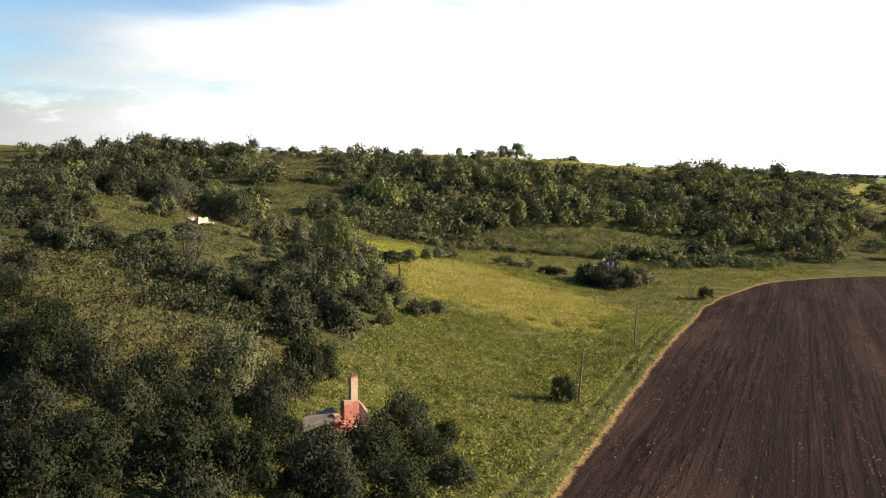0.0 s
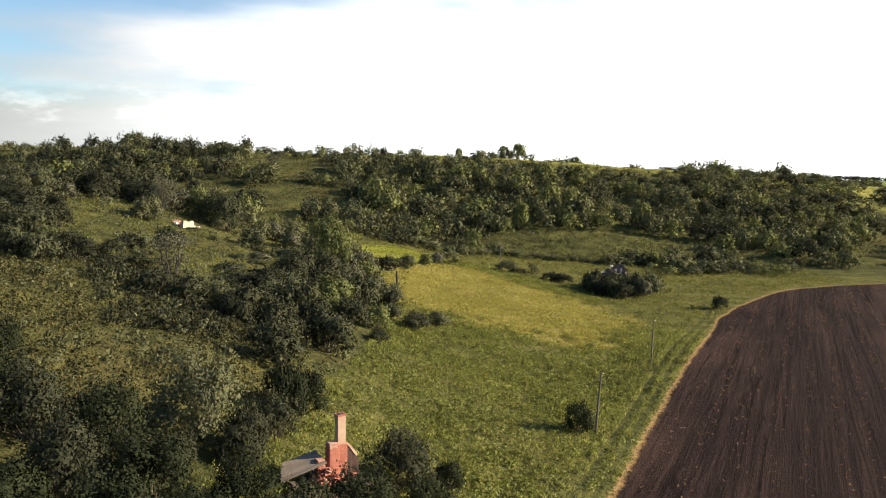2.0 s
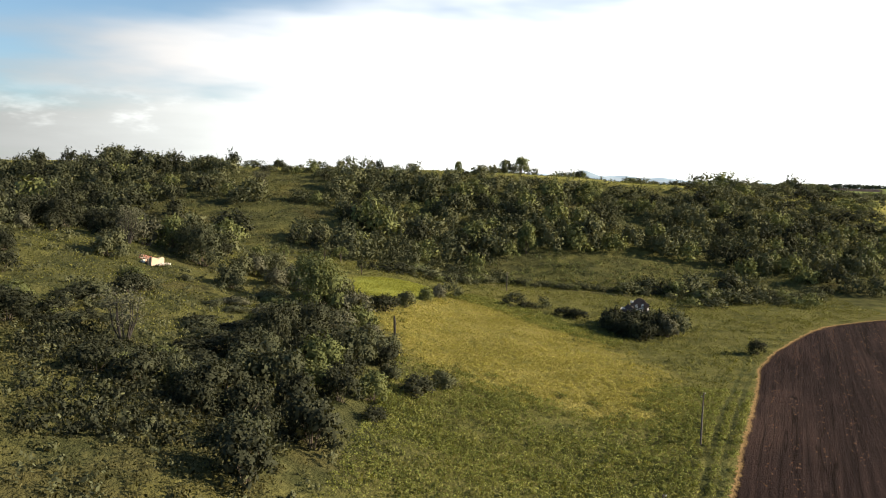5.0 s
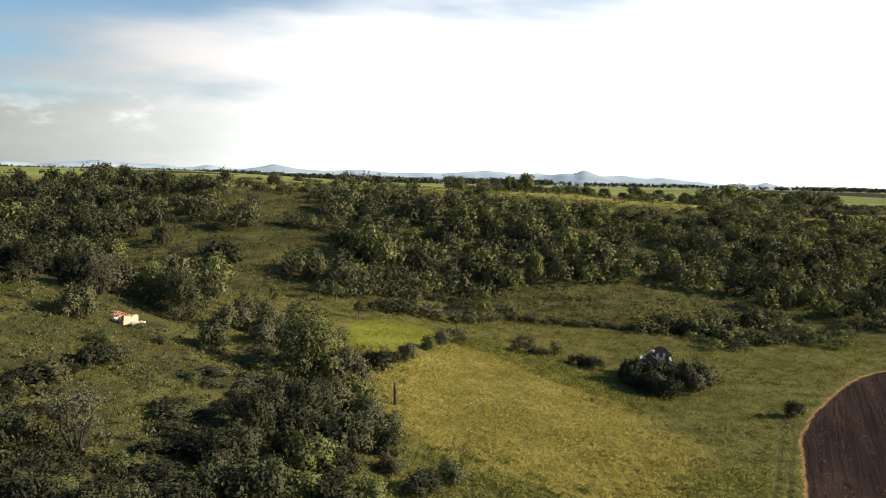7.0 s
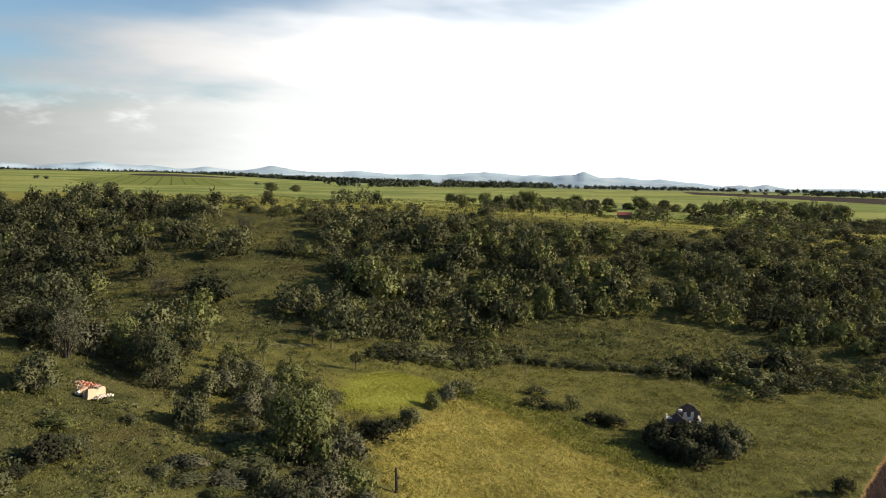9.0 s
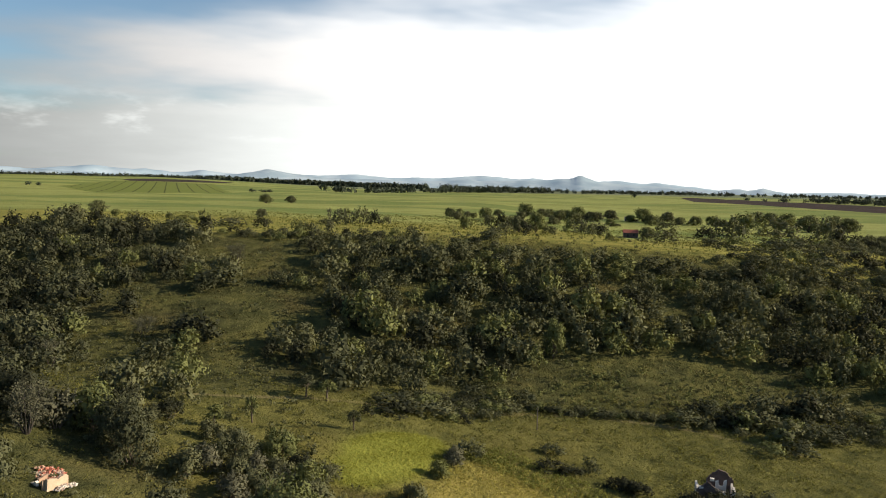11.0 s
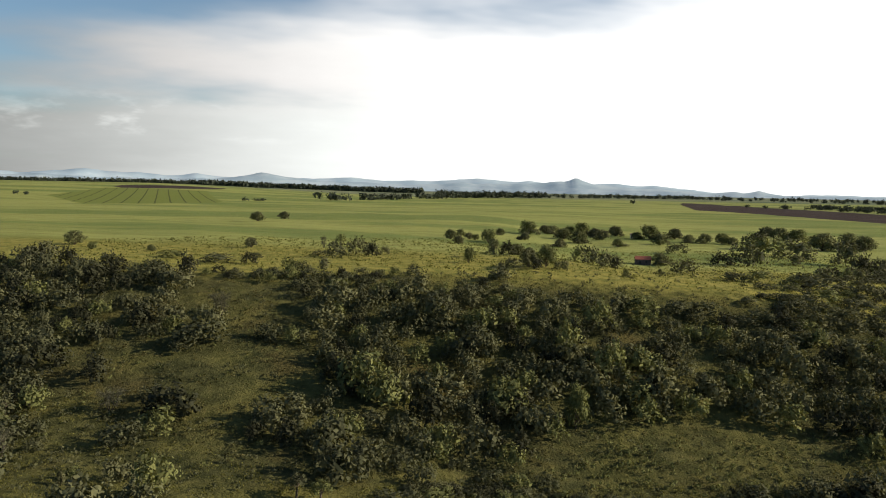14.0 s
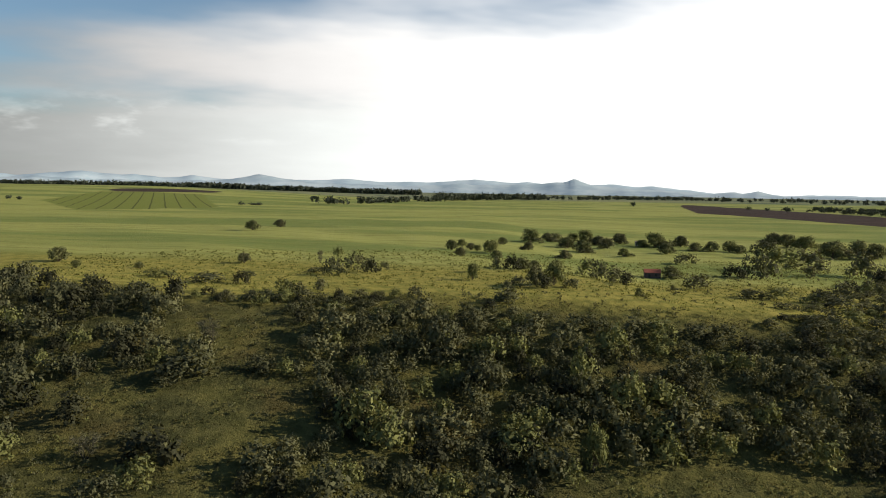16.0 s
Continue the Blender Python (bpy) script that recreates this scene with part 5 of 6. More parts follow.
# ---- grass ----
def grass_stuff(name, label, poly, count, seed, tall, size, mat, blades=4, keep=None, tuft=0.35):
    """Low tufts of small leaves and bent blades, one object."""
    rng = np.random.default_rng(seed)
    p = np.array(poly)
    x, y = (rng.uniform(p[:, a].min(), p[:, a].max(), count * 4) for a in (0, 1))
    ok = side_of(poly, x, y) > 0
    if keep is not None:
        ok &= keep(x, y)
    patch = np.sin(x / 3.1 + 2 * np.sin(y / 7.3)) * np.sin(y / 2.7 + 1.7 * np.sin(x / 5.9)) + 0.6 * np.sin(x / 11.0 + y / 8.0)
    ok &= rng.random(len(x)) < 0.55 + 0.4 * patch
    x, y = x[ok][:count], y[ok][:count]
    n = len(x)
    grown = np.repeat(rng.uniform(0.5, 1.3, n), blades)
    at = np.repeat(np.stack([x, y, height(x, y) - 0.03], 1), blades, 0)
    m = len(at)
    off = rng.normal(0, tuft * 0.5, (m, 2))
    at[:, :2] += off
    at[:, 2] += tall * grown * rng.uniform(0.25, 1.0, m)
    turned = rng.uniform(0, 2 * math.pi, m)
    facing = np.stack([np.cos(turned), np.sin(turned), rng.uniform(-0.1, 0.8, m)], 1)
    q = leaf_quads(rng, at, facing, size, 0.2, 0.42, 1.5)
    n_of = unit(np.concatenate([off / tuft, np.full((m, 1), 0.7)], 1) + 0.3 * rng.normal(size=(m, 3)))
    ob = new(name, quads_mesh(name, facing_out(q, n_of), mat))
    return tagged(ob, label, "grass", kind="stuff")


VALLEY = [(-20, 40), (8, 58), (60, 178), (72, 200), (110, 232), (110, 262), (40, 262), (-10, 245), (-45, 235), (-30, 190), (-12, 160), (-12, 100)]
NEAR_VALLEY = [(-20, 40), (8, 58), (45, 150), (-12, 150), (-14, 100)]
WIDE_MEADOW = [(-27, 140), (-27, 205), (-2, 226), (36, 196), (40, 150), (26, 120), (0, 130)]
frayed = lambda x, y: 4.5 * np.sin(x * 0.9 + 2 * np.sin(y * 0.31)) * np.sin(y * 0.7 + 1.3 * np.sin(x * 0.23))  # noqa: E731
wild = lambda x, y: (side_of(FIELD, x, y) < -0.6) & (side_of(MEADOW, x, y) < 2.5 + frayed(x, y)) & (side_of(LUSH, x, y) < 0) & (np.abs(off_line(TRACK, x, y) - 0.85) > 0.5)  # noqa: E731
grass_stuff("tall_grass", "knee-high weedy green grass in the valley", NEAR_VALLEY, 13000, 1, 0.45, 0.10, GRASS_FRESH, 5, wild)
grass_stuff("valley_grass", "rough green grass across the valley floor", VALLEY, 14000, 6, 0.50, 0.14, GRASS, 4, wild, 0.5)
weed_clumps("weed_clumps", "leafy weed clumps standing out of the valley grass", NEAR_VALLEY, 4800, 91, (0.5, 1.3), GRASS_FRESH, wild)
weed_clumps("far_weed_clumps", "coarse tussocks across the valley floor", VALLEY, 2200, 92, (0.8, 1.8), GRASS, wild)
weed_clumps("burdock_clumps", "brownish burdock clumps on the western hillside", [(-62, 60), (-20, 62), (-17, 95), (-34, 112), (-45, 128), (-70, 120)], 2400, 93, (0.7, 1.7), WEED, wild)
weed_clumps("meadow_tussocks", "dry golden tussocks in the mown meadow", WIDE_MEADOW, 2600, 94, (0.4, 1.0), GRASS_GOLD, lambda x, y: side_of(MEADOW, x, y) > frayed(x, y))
grass_stuff("meadow_grass", "short sun-bleached golden meadow grass", WIDE_MEADOW, 17000, 2, 0.26, 0.10, GRASS_GOLD, 4, lambda x, y: side_of(MEADOW, x, y) > frayed(x, y))
grass_stuff("lush_grass", "smooth bright yellow-green young grass", LUSH, 3500, 9, 0.25, 0.09, LUSH_GRASS, 4)
grass_stuff("shaggy_grass", "tall pale shaggy grass along the meadow's far side", [(-7, 215), (2, 222), (17, 210), (32, 188), (29, 180), (15, 194), (4, 208)], 3000, 12, 0.5, 0.15, GRASS_FRESH, 5, None, 0.6)
EDGE = [(x - 2.0, y + 0.2) for x, y in FIELD_EDGE] + [(x + 0.3, y - 0.3) for x, y in FIELD_EDGE[::-1]]
grass_stuff("dead_grass", "dry straw-coloured grass along the field's edge", EDGE, 2200, 3, 0.30, 0.14, GRASS_STRAW, 5,
            lambda x, y: (side_of(FIELD, x, y) > -0.9) & (side_of(FIELD, x, y) < 0.3))
WEST = [(-30, 40), (-18, 60), (-15, 100), (-30, 130), (-40, 190), (-45, 240), (-110, 275), (-130, 240), (-75, 140), (-50, 60)]
grass_stuff("hillside_weeds", "tall weeds and rough grass on the western hillside", WEST, 9500, 4, 0.45, 0.15, GRASS, 4, lambda x, y: y > 128, 0.5)
grass_stuff("hillside_rough", "brownish rough grass and weeds low on the western hillside", WEST, 7000, 8, 0.5, 0.15, WEED, 4, lambda x, y: y <= 128, 0.5)
SLOPE = [(-120, 280), (-90, 340), (-60, 350), (0, 360), (90, 350), (180, 400), (170, 300), (112, 262), (40, 255), (-10, 246), (-45, 238)]
grass_stuff("slope_grass", "rough tufted grass on the scrubby slope", SLOPE, 10000, 5, 0.5, 0.22, WEED, 4, None, 0.8)
RIM = [(-170, 375), (-90, 362), (0, 362), (90, 352), (200, 430), (260, 600), (-60, 520), (-170, 460)]
grass_stuff("plateau_grass", "tufted pasture grass on the plateau's rim", RIM, 7000, 7, 0.5, 0.35, GRASS, 3, None, 0.9)


def straw_bits(count, seed):
    """Stubble and straw left lying along the drill lines."""
    rng = np.random.default_rng(seed)
    x, y = rng.uniform(0, 150, count * 3), rng.uniform(20, 235, count * 3)
    u = x * 0.917 - y * 0.399
    ok = (side_of(FIELD, x, y) > 0.8) & (np.sin(u * 1.9 + 0.6 * np.sin(u * 0.37)) > rng.uniform(-0.6, 1.2, len(x)))
    x, y = x[ok][:count], y[ok][:count]
    at = np.stack([x, y, height(x, y) - 0.12], 1)
    up = np.tile([0.0, 0.0, 1.0], (len(x), 1))
    ob = new("straw_litter", quads_mesh("straw_litter", leaf_quads(rng, at, up, 0.12, 0.8, 0.30), STUBBLE))
    return tagged(ob, "pale straw and stubble scattered on the dark tilled soil", "straw", kind="stuff")


straw_bits(11000, 81)


# ---- poles and posts ----
def utility_pole(x, y, tall, lean=(0, 0), tilt=0.0, arm=False):
    thing = new("utility_pole")
    bm = bmesh.new()
    tube(bm, [(0, 0, -0.6), (0.5 * lean[0], 0.5 * lean[1], 0.5 * tall), (lean[0], lean[1], tall)], [0.13, 0.11, 0.08], 10)
    part("shaft", bm, POLE_WOOD, thing)
    for n, z in enumerate((tall - 0.25, tall - 0.65)):
        f = z / tall
        bm = bmesh.new()
        s = -1 if n else 1
        tube(bm, [(lean[0] * f, lean[1] * f, z), (lean[0] * f + 0.2 * s, lean[1] * f, z), (lean[0] * f + 0.22 * s, lean[1] * f, z + 0.12)], [0.015] * 3, 5)
        hook = part("hook", bm, IRON, thing)
        bm = bmesh.new()
        c = Vector((lean[0] * f + 0.22 * s, lean[1] * f, z + 0.1))
        tube(bm, [c, c + Vector((0, 0, 0.05)), c + Vector((0, 0, 0.10)), c + Vector((0, 0, 0.14))], [0.045, 0.05, 0.035, 0.02], 8)
        part("insulator", bm, CERAMIC, hook)
    thing.location = (x, y, ground_z(x, y))
    return tagged(thing, "slender weathered wooden utility pole beside the dirt track", "utility pole", "utility poles")


utility_pole(14.1, 90.6, 6.5, (0.45, 0.3))
utility_pole(27.8, 122.8, 6.6, (0.1, 0.0))
utility_pole(10.9, 236, 5.0, (0.0, 0.0))

def old_post(x, y, tall):
    """A charred trunk left standing, with a stub of a branch."""
    thing = new("dead_trunk")
    bm = bmesh.new()
    tube(bm, [(0, 0, -0.4), (0.03, 0, 0.35 * tall), (-0.02, 0.04, 0.7 * tall), (-0.10, 0.05, tall)], [0.30, 0.25, 0.22, 0.13], 9)
    part("trunk", bm, CHARRED, thing)
    bm = bmesh.new()
    tube(bm, [(0.0, 0, 0.52 * tall), (0.30, -0.05, 0.58 * tall), (0.42, -0.05, 0.70 * tall)], [0.09, 0.07, 0.03], 6)
    part("branch_stub", bm, CHARRED, thing)
    thing.location = (x, y, ground_z(x, y))
    return tagged(thing, "charred bare dead trunk standing alone in the meadow", "dead tree")


old_post(-13.5, 164.0, 3.6)


def brick_pier(parent, size, origin, seed, ragged=0.0, name="brick", mats=(None, None)):
    """Courses of single bricks round a mortar core."""
    rng = random.Random(seed)
    w, d, h = size
    bm = bmesh.new()
    box(bm, (w - 0.05, d - 0.05, h), pose(origin[0], origin[1], origin[2] + h / 2 - 0.02))
    core = part("mortar_core", bm, mats[0] or MORTAR, parent)
    bm = bmesh.new()
    box(bm, (0.24, 0.115, 0.066), Matrix(), 0.006, rng)
    bmesh.ops.bevel(bm, geom=bm.edges[:], offset=0.008, segments=1, affect="EDGES")
    me = bpy.data.meshes.new(name)
    bm.to_mesh(me)
    bm.free()
    me.materials.append(mats[1] or BRICK)
    courses = int(h / 0.078)
    for c in range(courses):
        z = origin[2] + 0.04 + c * 0.078
        for side, length, off, turn in ((0, w, -d / 2 + 0.05, 0), (1, w, d / 2 - 0.05, 0), (2, d, -w / 2 + 0.05, 90), (3, d, w / 2 - 0.05, 90)):
            if side == 1:
                continue
            n = max(1, round(length / 0.255))
            for i in range(n):
                if ragged and c > courses * (1 - ragged) and rng.random() < (c / courses - 1 + ragged) / ragged * 0.8:
                    continue
                a = -length / 2 + (i + 0.5 + (0.25 if c % 2 else -0.0)) * length / n
                if abs(a) > length / 2 - 0.05:
                    continue
                p = (a, off) if turn == 0 else (off, a)
                ob = new(name, me)
                ob.parent = core
                ob.matrix_basis = pose(origin[0] + p[0], origin[1] + p[1], z, rng.uniform(-1, 1), 0, turn + rng.uniform(-2, 2))
    return core


def rubble(parent, name, count, spread_, size, seed, mats, top=0.5, at=(0, 0, 0)):
    """A heap of broken blocks; every block a piece of its own."""
    rng = random.Random(seed)
    kinds = []
    for n in range(5):
        bm = bmesh.new()
        box(bm, (size * rng.uniform(0.7, 1.5), size * rng.uniform(0.6, 1.0), size * rng.uniform(0.4, 0.8)), Matrix(), size * 0.13, rng)
        bmesh.ops.bevel(bm, geom=bm.edges[:], offset=size * 0.06, segments=1, affect="EDGES")
        me = bpy.data.meshes.new(name)
        bm.to_mesh(me)
        bm.free()
        me.materials.append(mats[n % len(mats)])
        kinds.append(me)
    for _ in range(count):
        a, r = rng.uniform(0, 6.283), math.sqrt(rng.random())
        x, y = spread_[0] * r * math.cos(a), spread_[1] * r * math.sin(a)
        z = top * (1 - r) * rng.uniform(0.5, 1.0) + size * 0.15
        ob = new(name, rng.choice(kinds))
        ob.parent = parent
        ob.matrix_basis = pose(at[0] + x, at[1] + y, at[2] + z, rng.uniform(-25, 25), rng.uniform(-25, 25), rng.uniform(0, 360))


def wall_slab(points, thick, seed, rough=0.05):
    """An upright wall from an outline in x and z, broken along its top."""
    bm = bmesh.new()
    rng = random.Random(seed)
    outline = []
    for (x, z), (x2, z2) in zip(points, points[1:] + points[:1]):
        broken = rough > 0 and z > 0.3 and z2 > 0.3          # masonry crumbles along the top
        n = max(1, round(math.hypot(x2 - x, z2 - z) / 0.22)) if broken else 1
        for k in range(n):
            outline.append((x + (x2 - x) * k / n + rng.uniform(-rough, rough), z + (z2 - z) * k / n + rng.uniform(-rough, rough)))
    front = [bm.verts.new((x, -thick / 2, z)) for x, z in outline]
    behind = [bm.verts.new((x, thick / 2, z)) for x, z in outline]
    bm.faces.new(front), bm.faces.new(behind[::-1])
    n = len(front)
    for i in range(n):
        bm.faces.new((front[i], behind[i], behind[(i + 1) % n], front[(i + 1) % n]))
    bmesh.ops.recalc_face_normals(bm, faces=bm.faces[:])
    return bm


def ruin_with_chimney(x, y):
    thing = new("ruined_house")
    z0 = ground_z(x, y)
    thing.location = (x, y, z0)
    thing.rotation_euler = (0, 0, radians(33))
    top = 10.05 - z0                       # chimney top over the ground
    bm = wall_slab([(-0.31, top - 2.15), (0.31, top - 2.15), (0.31, top - 0.12), (-0.31, top - 0.10)], 0.55, 1, 0.02)
    stack = part("chimney", bm, PLASTER, thing, "plastered chimney stack with flaking pinkish render")
    bm = bmesh.new()
    box(bm, (0.66, 0.60, 0.13), pose(0.0, 0, top - 0.05), 0.04, random.Random(3))
    part("chimney_cap", bm, BRICK, stack, "crumbling brick course")
    bm = bmesh.new()
    box(bm, (0.40, 0.34, 0.06), pose(0, 0, top + 0.02))
    part("flue", bm, VOID, stack)
    brick_pier(thing, (0.68, 0.75, top - 1.95 - 0.2), (-0.68, -0.05, 0.2), 5, 0.12)
    brick_pier(thing, (0.76, 0.62, top - 2.15 - 0.2), (0.03, 0.05, 0.2), 6)
    # stepped brickwork in near-black, painting in the dark shade beside the chimney
    for n, (px, drop) in enumerate(((0.55, 2.45), (0.80, 2.75), (1.05, 3.15), (1.30, 3.45))):
        brick_pier(thing, (0.27, 0.32, top - drop - 1.0), (px, 0.05, 1.0), 60 + n, 0.1, "brick", (SHADE_BRICK, SHADE_BRICK))
    bm = wall_slab([(-0.07, -0.5), (0.07, -0.5), (0.09, 0.4), (0.05, 0.95), (-0.06, 0.9)], 0.30, 7, 0.02)
    w = part("gable_remnant", bm, PLASTER, thing, "leaning broken gable fragment with a pale plaster edge")
    w.matrix_basis = pose(0.98, 0.0, top - 2.85, 0, -36, 0)
    # low walls lying in shade, which their dark colour carries
    for n, (sx, sy, ln, h, turn) in enumerate(((-1.0, -1.9, 5.4, top - 4.6, 0), (-3.7, 0.0, 4.0, top - 4.4, 90), (1.7, 0.0, 4.0, top - 5.2, 90), (-1.0, 1.9, 5.4, top - 4.6, 0))):
        bm = wall_slab([(-ln / 2, -0.4), (ln / 2, -0.4), (ln / 2, h), (ln * 0.2, h - 0.25), (0.0, h + 0.1), (-ln * 0.3, h - 0.15), (-ln / 2, h)], 0.38, 20 + n, 0.08)
        w = part("wall", bm, DULL_WALL, thing)
        w.matrix_basis = pose(sx, sy, 0, 0, 0, turn)
    # fallen roof: boards lying on the rubble
    rng = random.Random(9)
    for n in range(9):
        bm = bmesh.new()
        box(bm, (3.5 - 0.10 * n, 0.25, 0.035), Matrix(), 0.015, rng)
        b = part("roof_board", bm, BOARD, thing)
        b.matrix_basis = pose(-3.15 + 0.05 * n, -0.9 + 0.24 * n, top - 3.45 + 0.045 * n, 8 + rng.uniform(-3, 3), -11 + rng.uniform(-2, 2), rng.uniform(-4, 4))
    brick_pier(thing, (0.56, 0.52, top - 2.95 - 0.6), (-1.72, -0.35, 0.6), 8, 0.30)
    rubble(thing, "brick_fragment", 60, (1.0, 0.9), 0.22, 11, (BRICK, BRICK, MORTAR), 1.2, (-1.4, -1.0, top - 4.4))
    rubble(thing, "brick_fragment", 40, (1.9, 1.4), 0.22, 12, (BRICK, MORTAR, STONE), 0.5, (-0.8, -0.4, top - 4.6))
    return tagged(thing, "ruined brick cottage with a lone standing chimney, overgrown by bushes", "ruin")


ruin_with_chimney(-9.17, 64.3)


def ruin_in_bushes(x, y):
    thing = new("ruined_house")
    thing.location = (x, y, ground_z(x, y))
    thing.rotation_euler = (0, 0, radians(-13))
    # the front gable's shade is put into its dark material
    bm = wall_slab([(-2.7, -0.4), (1.6, -0.4), (1.6, 3.8), (0.9, 4.4), (-0.2, 5.3), (-0.9, 5.8), (-1.2, 5.5), (-1.5, 5.3), (-2.7, 4.2)], 0.4, 31, 0.12)
    g1 = part("gable", bm, DULL_WALL, thing, "shaded plaster gable with a jagged top")
    g1.matrix_basis = pose(-0.6, -1.9, 0) @ Matrix.Diagonal((1, 1, 0.9, 1))
    bm = wall_slab([(-2.2, -0.4), (2.2, -0.4), (2.2, 4.5), (1.6, 5.0), (0.9, 5.9), (0.3, 6.2), (-0.4, 6.0), (-1.3, 5.5), (-2.2, 4.5)], 0.4, 32, 0.14)
    g2 = part("gable", bm, DULL_WALL, thing, "dark weathered rear gable, jagged along its top")
    g2.matrix_basis = pose(1.0, 2.1, 0)
    for n, (sx, h, ln) in enumerate(((-3.0, 3.8, 4.0), (2.9, 4.0, 4.0))):
        bm = wall_slab([(-ln / 2, -0.4), (ln / 2, -0.4), (ln / 2, h), (0.4, h - 0.5), (-0.5, h + 0.3), (-ln / 2, h - 0.2)], 0.38, 34 + n, 0.12)
        w = part("wall", bm, WHITEWASH, thing, "white plastered broken side wall")
        w.matrix_basis = pose(sx, 0.1, 0, 0, 0, 90)
    bm = wall_slab([(-0.9, -0.4), (0.8, -0.4), (0.9, 5.1), (0.5, 4.9), (0.4, 4.0), (-0.3, 4.0), (-0.4, 5.0), (-0.9, 4.8)], 0.3, 37, 0.06)
    w = part("inner_wall", bm, WHITEWASH, thing, "white plastered inner wall with a window gap")
    w.matrix_basis = pose(0.9, 0.2, 0, 0, 0, 8)
    for n, (px, pz) in enumerate(((-2.5, 4.2), (-0.8, 5.75), (1.3, 3.6))):
        bm = bmesh.new()
        box(bm, (0.7, 0.5, 0.35), pose(px, -1.95, pz), 0.08, random.Random(40 + n))
        part("coping_block", bm, WHITEWASH, thing)
    return tagged(thing, "roofless white plastered cottage ruin swallowed by dark bushes", "ruin")


ruin_in_bushes(38.2, 204.5)


def ruin_on_hill(x, y):
    thing = new("ruined_house")
    thing.location = (x, y, ground_z(x, y))
    thing.rotation_euler = (0, 0, radians(66))
    bm = wall_slab([(0.0, -0.4), (3.2, -0.4), (3.2, 1.0), (2.4, 1.35), (1.7, 1.05), (1.2, 1.2), (0.0, 1.4)], 0.45, 51, 0.12)
    part("front_wall", bm, CREAM, thing, "pale plastered stump of wall in the sun")
    for n, (a, b, h, mat) in enumerate(((0.25, 0.55, 1.3, PLASTER), (1.45, 1.85, 1.0, WHITEWASH), (1.85, 4.2, 0.7, STONE))):
        bm = wall_slab([(a, -0.4), (b, -0.4), (b, 0.85 * h), (0.5 * (a + b), h), (a, h)], 0.4, 52 + n, 0.06)
        w = part("side_wall", bm, mat, thing)
        w.matrix_basis = pose(0.0, 0.0, 0, 0, 0, 90)
    bm = wall_slab([(0.5, -0.4), (2.6, -0.4), (2.6, 0.8), (1.6, 1.15), (0.5, 0.9)], 0.38, 57, 0.08)
    w = part("inner_wall", bm, PLASTER, thing)
    w.matrix_basis = pose(0.2, 2.2, 0)
    bm = wall_slab([(0.0, -0.4), (3.3, -0.4), (3.3, 0.8), (1.2, 0.6), (0.0, 0.9)], 0.4, 58, 0.1)
    w = part("rear_wall", bm, STONE, thing)
    w.matrix_basis = pose(0.0, 4.3, 0)
    rubble(thing, "fallen_stone", 190, (2.9, 3.2), 0.42, 56, (BRICK, STONE, PLASTER, MORTAR), 1.2, (2.6, 4.6, 0.3))
    rubble(thing, "fallen_stone", 60, (1.5, 0.9), 0.28, 59, (WHITEWASH, STONE, PLASTER), 0.3, (2.0, -1.1, 0.0))
    rubble(thing, "fallen_stone", 60, (1.3, 0.9), 0.30, 60, (PLASTER, BRICK, TILE_RED), 1.0, (1.5, 1.2, 0.2))
    return tagged(thing, "collapsed pale stone cottage with rubble heaps on the hillside", "ruin")


ruin_on_hill(-58.2, 167.2)


def field_hut(x, y, w, d, h, turn, roof_mat, wall_mat, label):
    """A small hut: four walls, door, window, pitched roof with ridged sheets."""
    thing = new("hut")
    thing.location = (x, y, ground_z(x, y))
    thing.rotation_euler = (0, 0, radians(turn))
    for sx, sy, ln, a in ((0, -d / 2, w, 0), (0, d / 2, w, 0)):
        part("wall", wall_slab([(-ln / 2, -0.5), (ln / 2, -0.5), (ln / 2, h), (-ln / 2, h)], 0.2, 1, 0.0), wall_mat, thing).matrix_basis = pose(sx, sy, 0, 0, 0, a)
    for sx in (-w / 2 + 0.1, w / 2 - 0.1):
        part("gable", wall_slab([(-d / 2 + 0.1, -0.5), (d / 2 - 0.1, -0.5), (d / 2 - 0.1, h), (0, h + d * 0.28), (-d / 2 + 0.1, h)], 0.2, 1, 0.0), wall_mat, thing).matrix_basis = pose(sx, 0, 0, 0, 0, 90)
    for s in (-1, 1):
        bm = bmesh.new()
        n = 18
        run = math.hypot(d / 2 + 0.3, d * 0.28 + 0.17)
        for i in range(n):
            box(bm, ((w + 0.6) / n * 0.96, run, 0.06 + 0.03 * (i % 2)), pose(-(w + 0.6) / 2 + (i + 0.5) * (w + 0.6) / n, 0, 0))
        r = part("roof", bm, roof_mat, thing)
        r.matrix_basis = pose(0, s * (d / 4 + 0.13), h + d * 0.14 + 0.02, -s * math.degrees(math.atan2(d * 0.28, d / 2)))
    for name, px, ww, hh, zz in (("door", -w * 0.22, 0.9, 1.95, 0.97), ("window", w * 0.2, 0.9, 0.9, 1.45)):
        bm = bmesh.new()
        box(bm, (ww, 0.08, hh), pose(px, -d / 2 - 0.11, zz))
        part(name, bm, VOID, thing)
    return tagged(thing, label, "hut")


field_hut(84.9, 476, 7.2, 5.0, 2.5, -8, TILE_RED, DULL_WALL, "small dark timber hut with a rusty red pitched roof among trees")
field_hut(110, 722, 3.6, 3.0, 2.2, 10, BOARD, WHITEWASH, "small whitewashed hut half hidden by orchard trees")
field_hut(130.5, 688.3, 2.6, 2.4, 2.8, -5, BOARD, WHITEWASH, "narrow white hut between orchard trees")


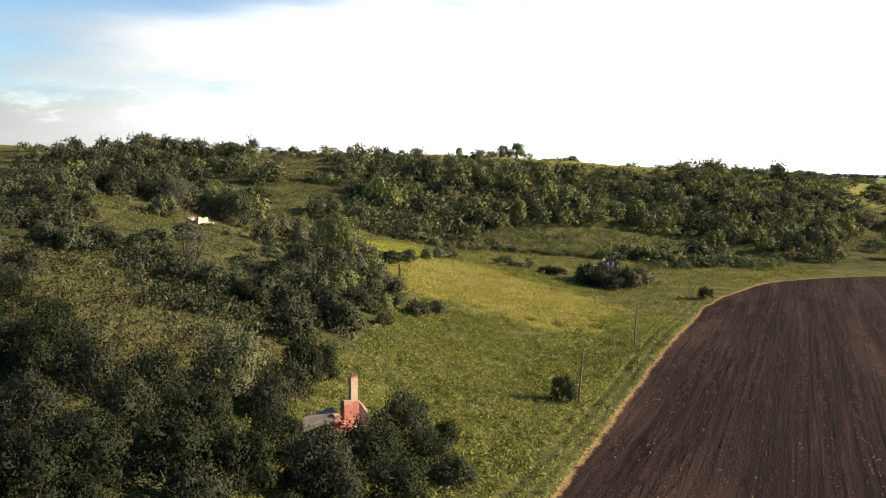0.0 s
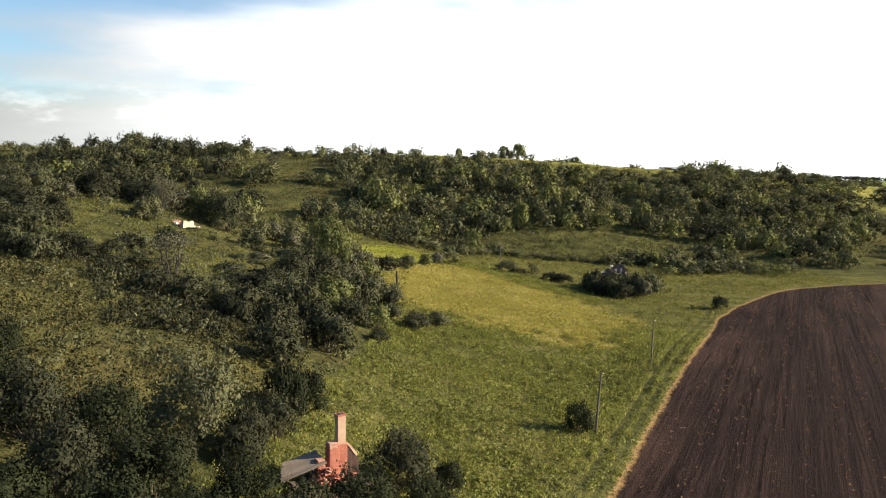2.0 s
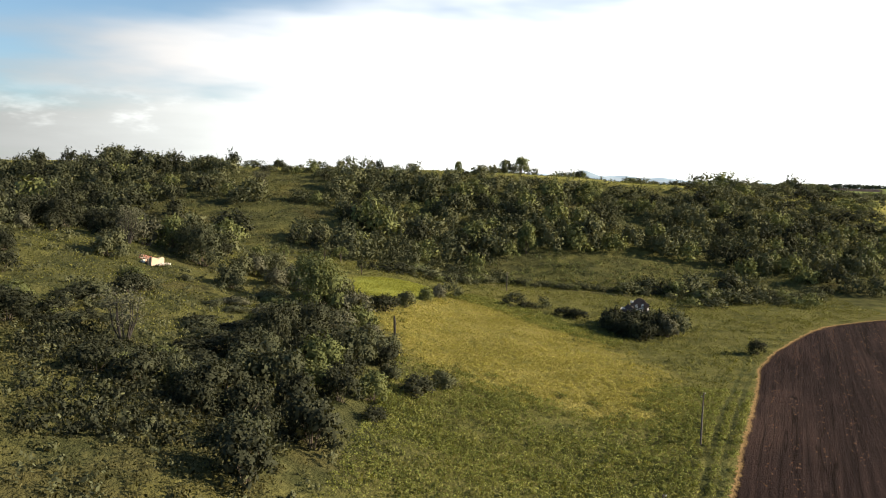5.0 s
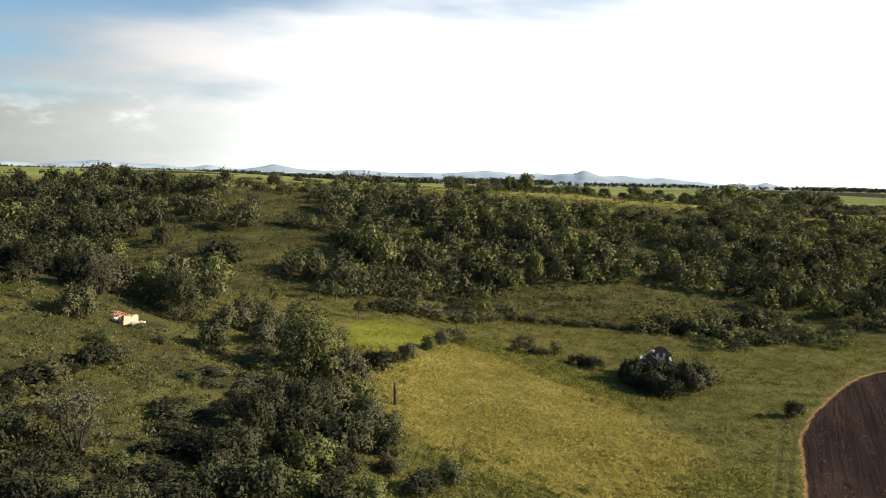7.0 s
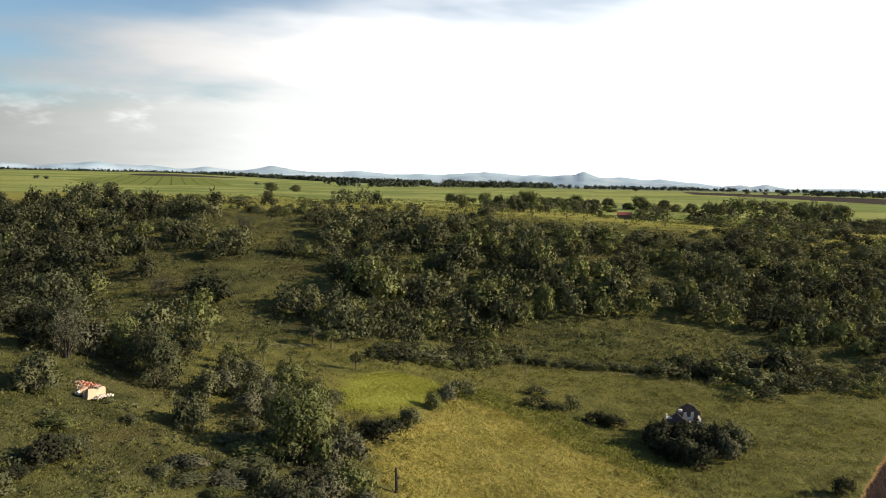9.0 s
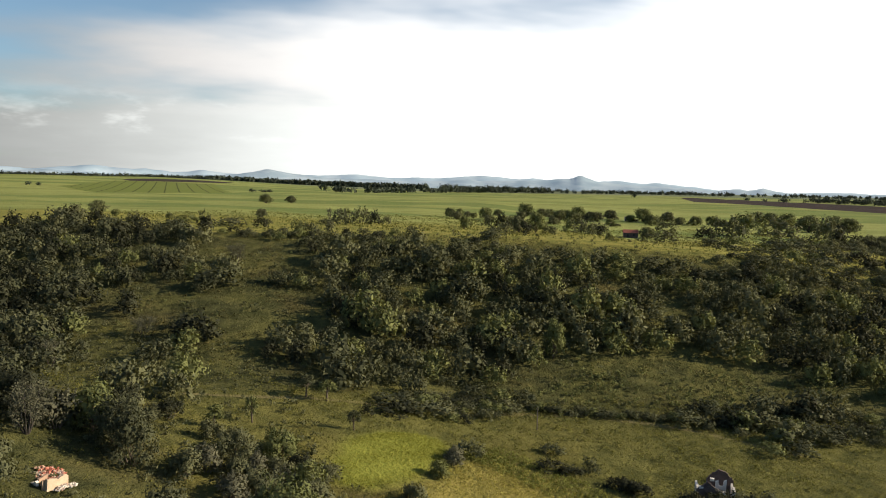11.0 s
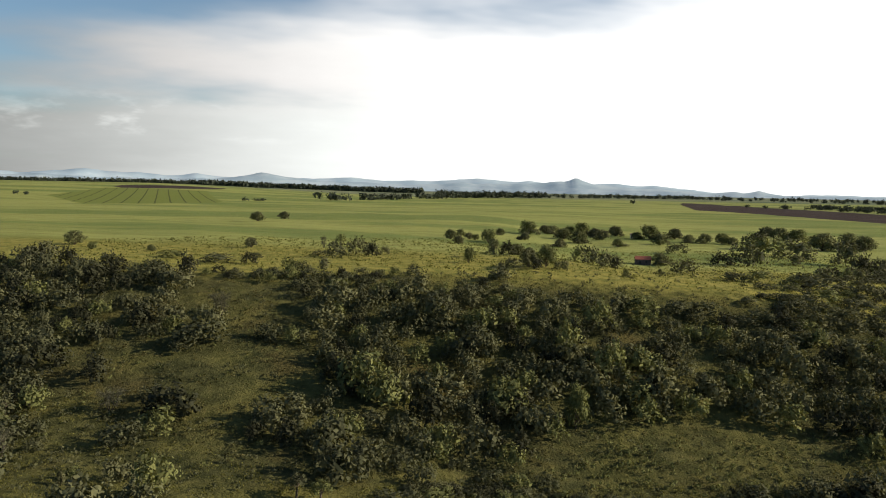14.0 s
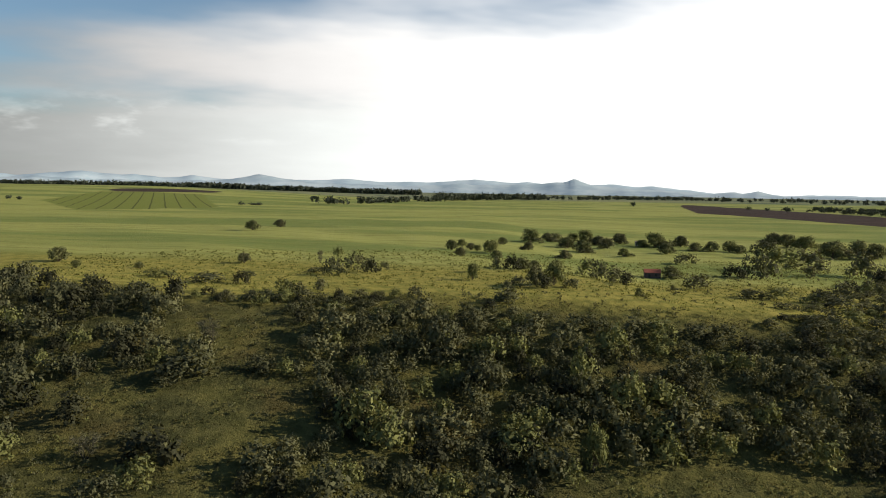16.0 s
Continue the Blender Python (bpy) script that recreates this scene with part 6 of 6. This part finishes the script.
# ---- far tree belts ----
def tree_belt(name, label, lines, gap, size, seed, mat):
    """Woods along field edges: clumps of sprays, too far to count."""
    rng = np.random.default_rng(seed)
    out = []
    for (ax, ay), (bx, by), deep, tall, fill in lines:
        n = max(2, int(math.hypot(bx - ax, by - ay) / gap))
        for i in range(n):
            for j in range(max(1, int(deep / gap))):
                if rng.random() > fill:
                    continue
                f = (i + rng.uniform(-0.5, 0.5)) / n
                x, y = ax + (bx - ax) * f + rng.normal(0, gap * 0.3), ay + (by - ay) * f + j * gap + rng.normal(0, gap * 0.3)
                w, h = gap * rng.uniform(0.9, 1.5), tall * rng.uniform(0.6, 1.15)
                lobes = [(rng.normal(0, 0.2) * w, rng.normal(0, 0.2) * w, h * rng.uniform(0.3, 0.75), w * rng.uniform(0.28, 0.42), h / w * 0.8) for _ in range(4)]
                out.append(moved(crown(rng, lobes, 50, size), (x, y, ground_z(x, y))))
    ob = new(name, quads_mesh(name, np.concatenate(out), mat))
    return tagged(ob, label, "woods", kind="stuff")


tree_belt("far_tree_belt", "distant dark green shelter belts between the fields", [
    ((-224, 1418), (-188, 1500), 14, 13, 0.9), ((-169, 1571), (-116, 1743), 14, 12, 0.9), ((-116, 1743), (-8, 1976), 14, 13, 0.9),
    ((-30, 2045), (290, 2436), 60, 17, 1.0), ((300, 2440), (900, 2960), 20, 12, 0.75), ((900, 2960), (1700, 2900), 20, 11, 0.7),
    ((527, 2920), (984, 2771), 20, 12, 0.8), ((900, 2700), (1500, 2350), 20, 9, 0.4)], 13.0, 2.2, 21, LEAF_FAR_HAZE)
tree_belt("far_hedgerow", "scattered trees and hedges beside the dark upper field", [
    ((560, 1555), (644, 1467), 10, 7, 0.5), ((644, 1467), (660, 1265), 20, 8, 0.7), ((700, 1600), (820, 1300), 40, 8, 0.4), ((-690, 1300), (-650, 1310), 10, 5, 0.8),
    ((-350, 1285), (-290, 1330), 8, 4, 0.5), ((367, 1682), (371, 1684), 5, 9, 1.0)], 9.0, 1.2, 22, LEAF_FAR_HAZE)
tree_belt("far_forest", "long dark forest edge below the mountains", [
    ((-1900, 2950), (-800, 3150), 60, 15, 1.0), ((-800, 3150), (-100, 3300), 36, 12, 1.0)], 12.0, 5.0, 23, LEAF_FAR_HAZE)


# ---- far distance ----
def far_hills(name, radius, peaks, floor, mat, seed):
    """A ring of distant hills: (bearing, half width, summit height) over a rolling line."""
    rng = np.random.default_rng(seed)
    bm = bmesh.new()
    steps, ph = 1400, rng.uniform(0, 6.28, 6)
    rows = []
    for n in range(steps):
        a = 2 * math.pi * n / steps
        deg = math.degrees(a) if a < math.pi else math.degrees(a) - 360
        base = floor(deg) + 3.0 * math.sin(29 * a + ph[0]) + 2.4 * math.sin(67 * a + ph[1] + math.sin(17 * a))
        h = base + max((top - base) * math.exp(-abs((deg - b) / w) ** 1.25) for b, w, top in peaks)
        h += 1.0 * math.sin(151 * a + ph[2]) + 0.8 * math.sin(283 * a + ph[3]) + 0.5 * math.sin(557 * a + ph[4])
        row = []
        for f, r in ((0.0, radius - 170), (0.35 + 0.08 * math.sin(90 * a), radius - 110), (0.72 + 0.06 * math.sin(140 * a + 1), radius - 50), (1.0, radius), (0.0, radius + 90)):
            row.append(bm.verts.new((r * math.sin(a), 100 + r * math.cos(a), 18 + (h - 18) * f)))
        rows.append(row)
    for a, b in zip(rows, rows[1:] + rows[:1]):
        for n in range(4):
            bm.faces.new((a[n], b[n], b[n + 1], a[n + 1]))
    ob = part(name, bm, mat, None, "", True)
    return tagged(ob, "hazy blue-grey mountain range on the horizon", "mountains", kind="structure")


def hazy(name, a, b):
    """Backdrop hills behind kilometres of bright air: haze painted as pale colour and glow."""
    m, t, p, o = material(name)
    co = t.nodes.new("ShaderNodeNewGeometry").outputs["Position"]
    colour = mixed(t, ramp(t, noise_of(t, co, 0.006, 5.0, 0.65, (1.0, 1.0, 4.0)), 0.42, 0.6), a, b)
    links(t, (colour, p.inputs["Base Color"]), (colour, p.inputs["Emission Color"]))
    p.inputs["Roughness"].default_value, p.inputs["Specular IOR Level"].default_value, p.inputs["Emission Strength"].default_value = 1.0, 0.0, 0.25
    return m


HAZE_FAR = hazy("far_mountain_haze", (0.24, 0.31, 0.37), (0.28, 0.345, 0.40))
HAZE_NEAR = hazy("nearer_mountain_haze", (0.205, 0.265, 0.315), (0.255, 0.31, 0.355))
falling = lambda d, a, b: a + (b - a) * max(0.0, min(1.0, (d - 8) / 14))  # noqa: E731
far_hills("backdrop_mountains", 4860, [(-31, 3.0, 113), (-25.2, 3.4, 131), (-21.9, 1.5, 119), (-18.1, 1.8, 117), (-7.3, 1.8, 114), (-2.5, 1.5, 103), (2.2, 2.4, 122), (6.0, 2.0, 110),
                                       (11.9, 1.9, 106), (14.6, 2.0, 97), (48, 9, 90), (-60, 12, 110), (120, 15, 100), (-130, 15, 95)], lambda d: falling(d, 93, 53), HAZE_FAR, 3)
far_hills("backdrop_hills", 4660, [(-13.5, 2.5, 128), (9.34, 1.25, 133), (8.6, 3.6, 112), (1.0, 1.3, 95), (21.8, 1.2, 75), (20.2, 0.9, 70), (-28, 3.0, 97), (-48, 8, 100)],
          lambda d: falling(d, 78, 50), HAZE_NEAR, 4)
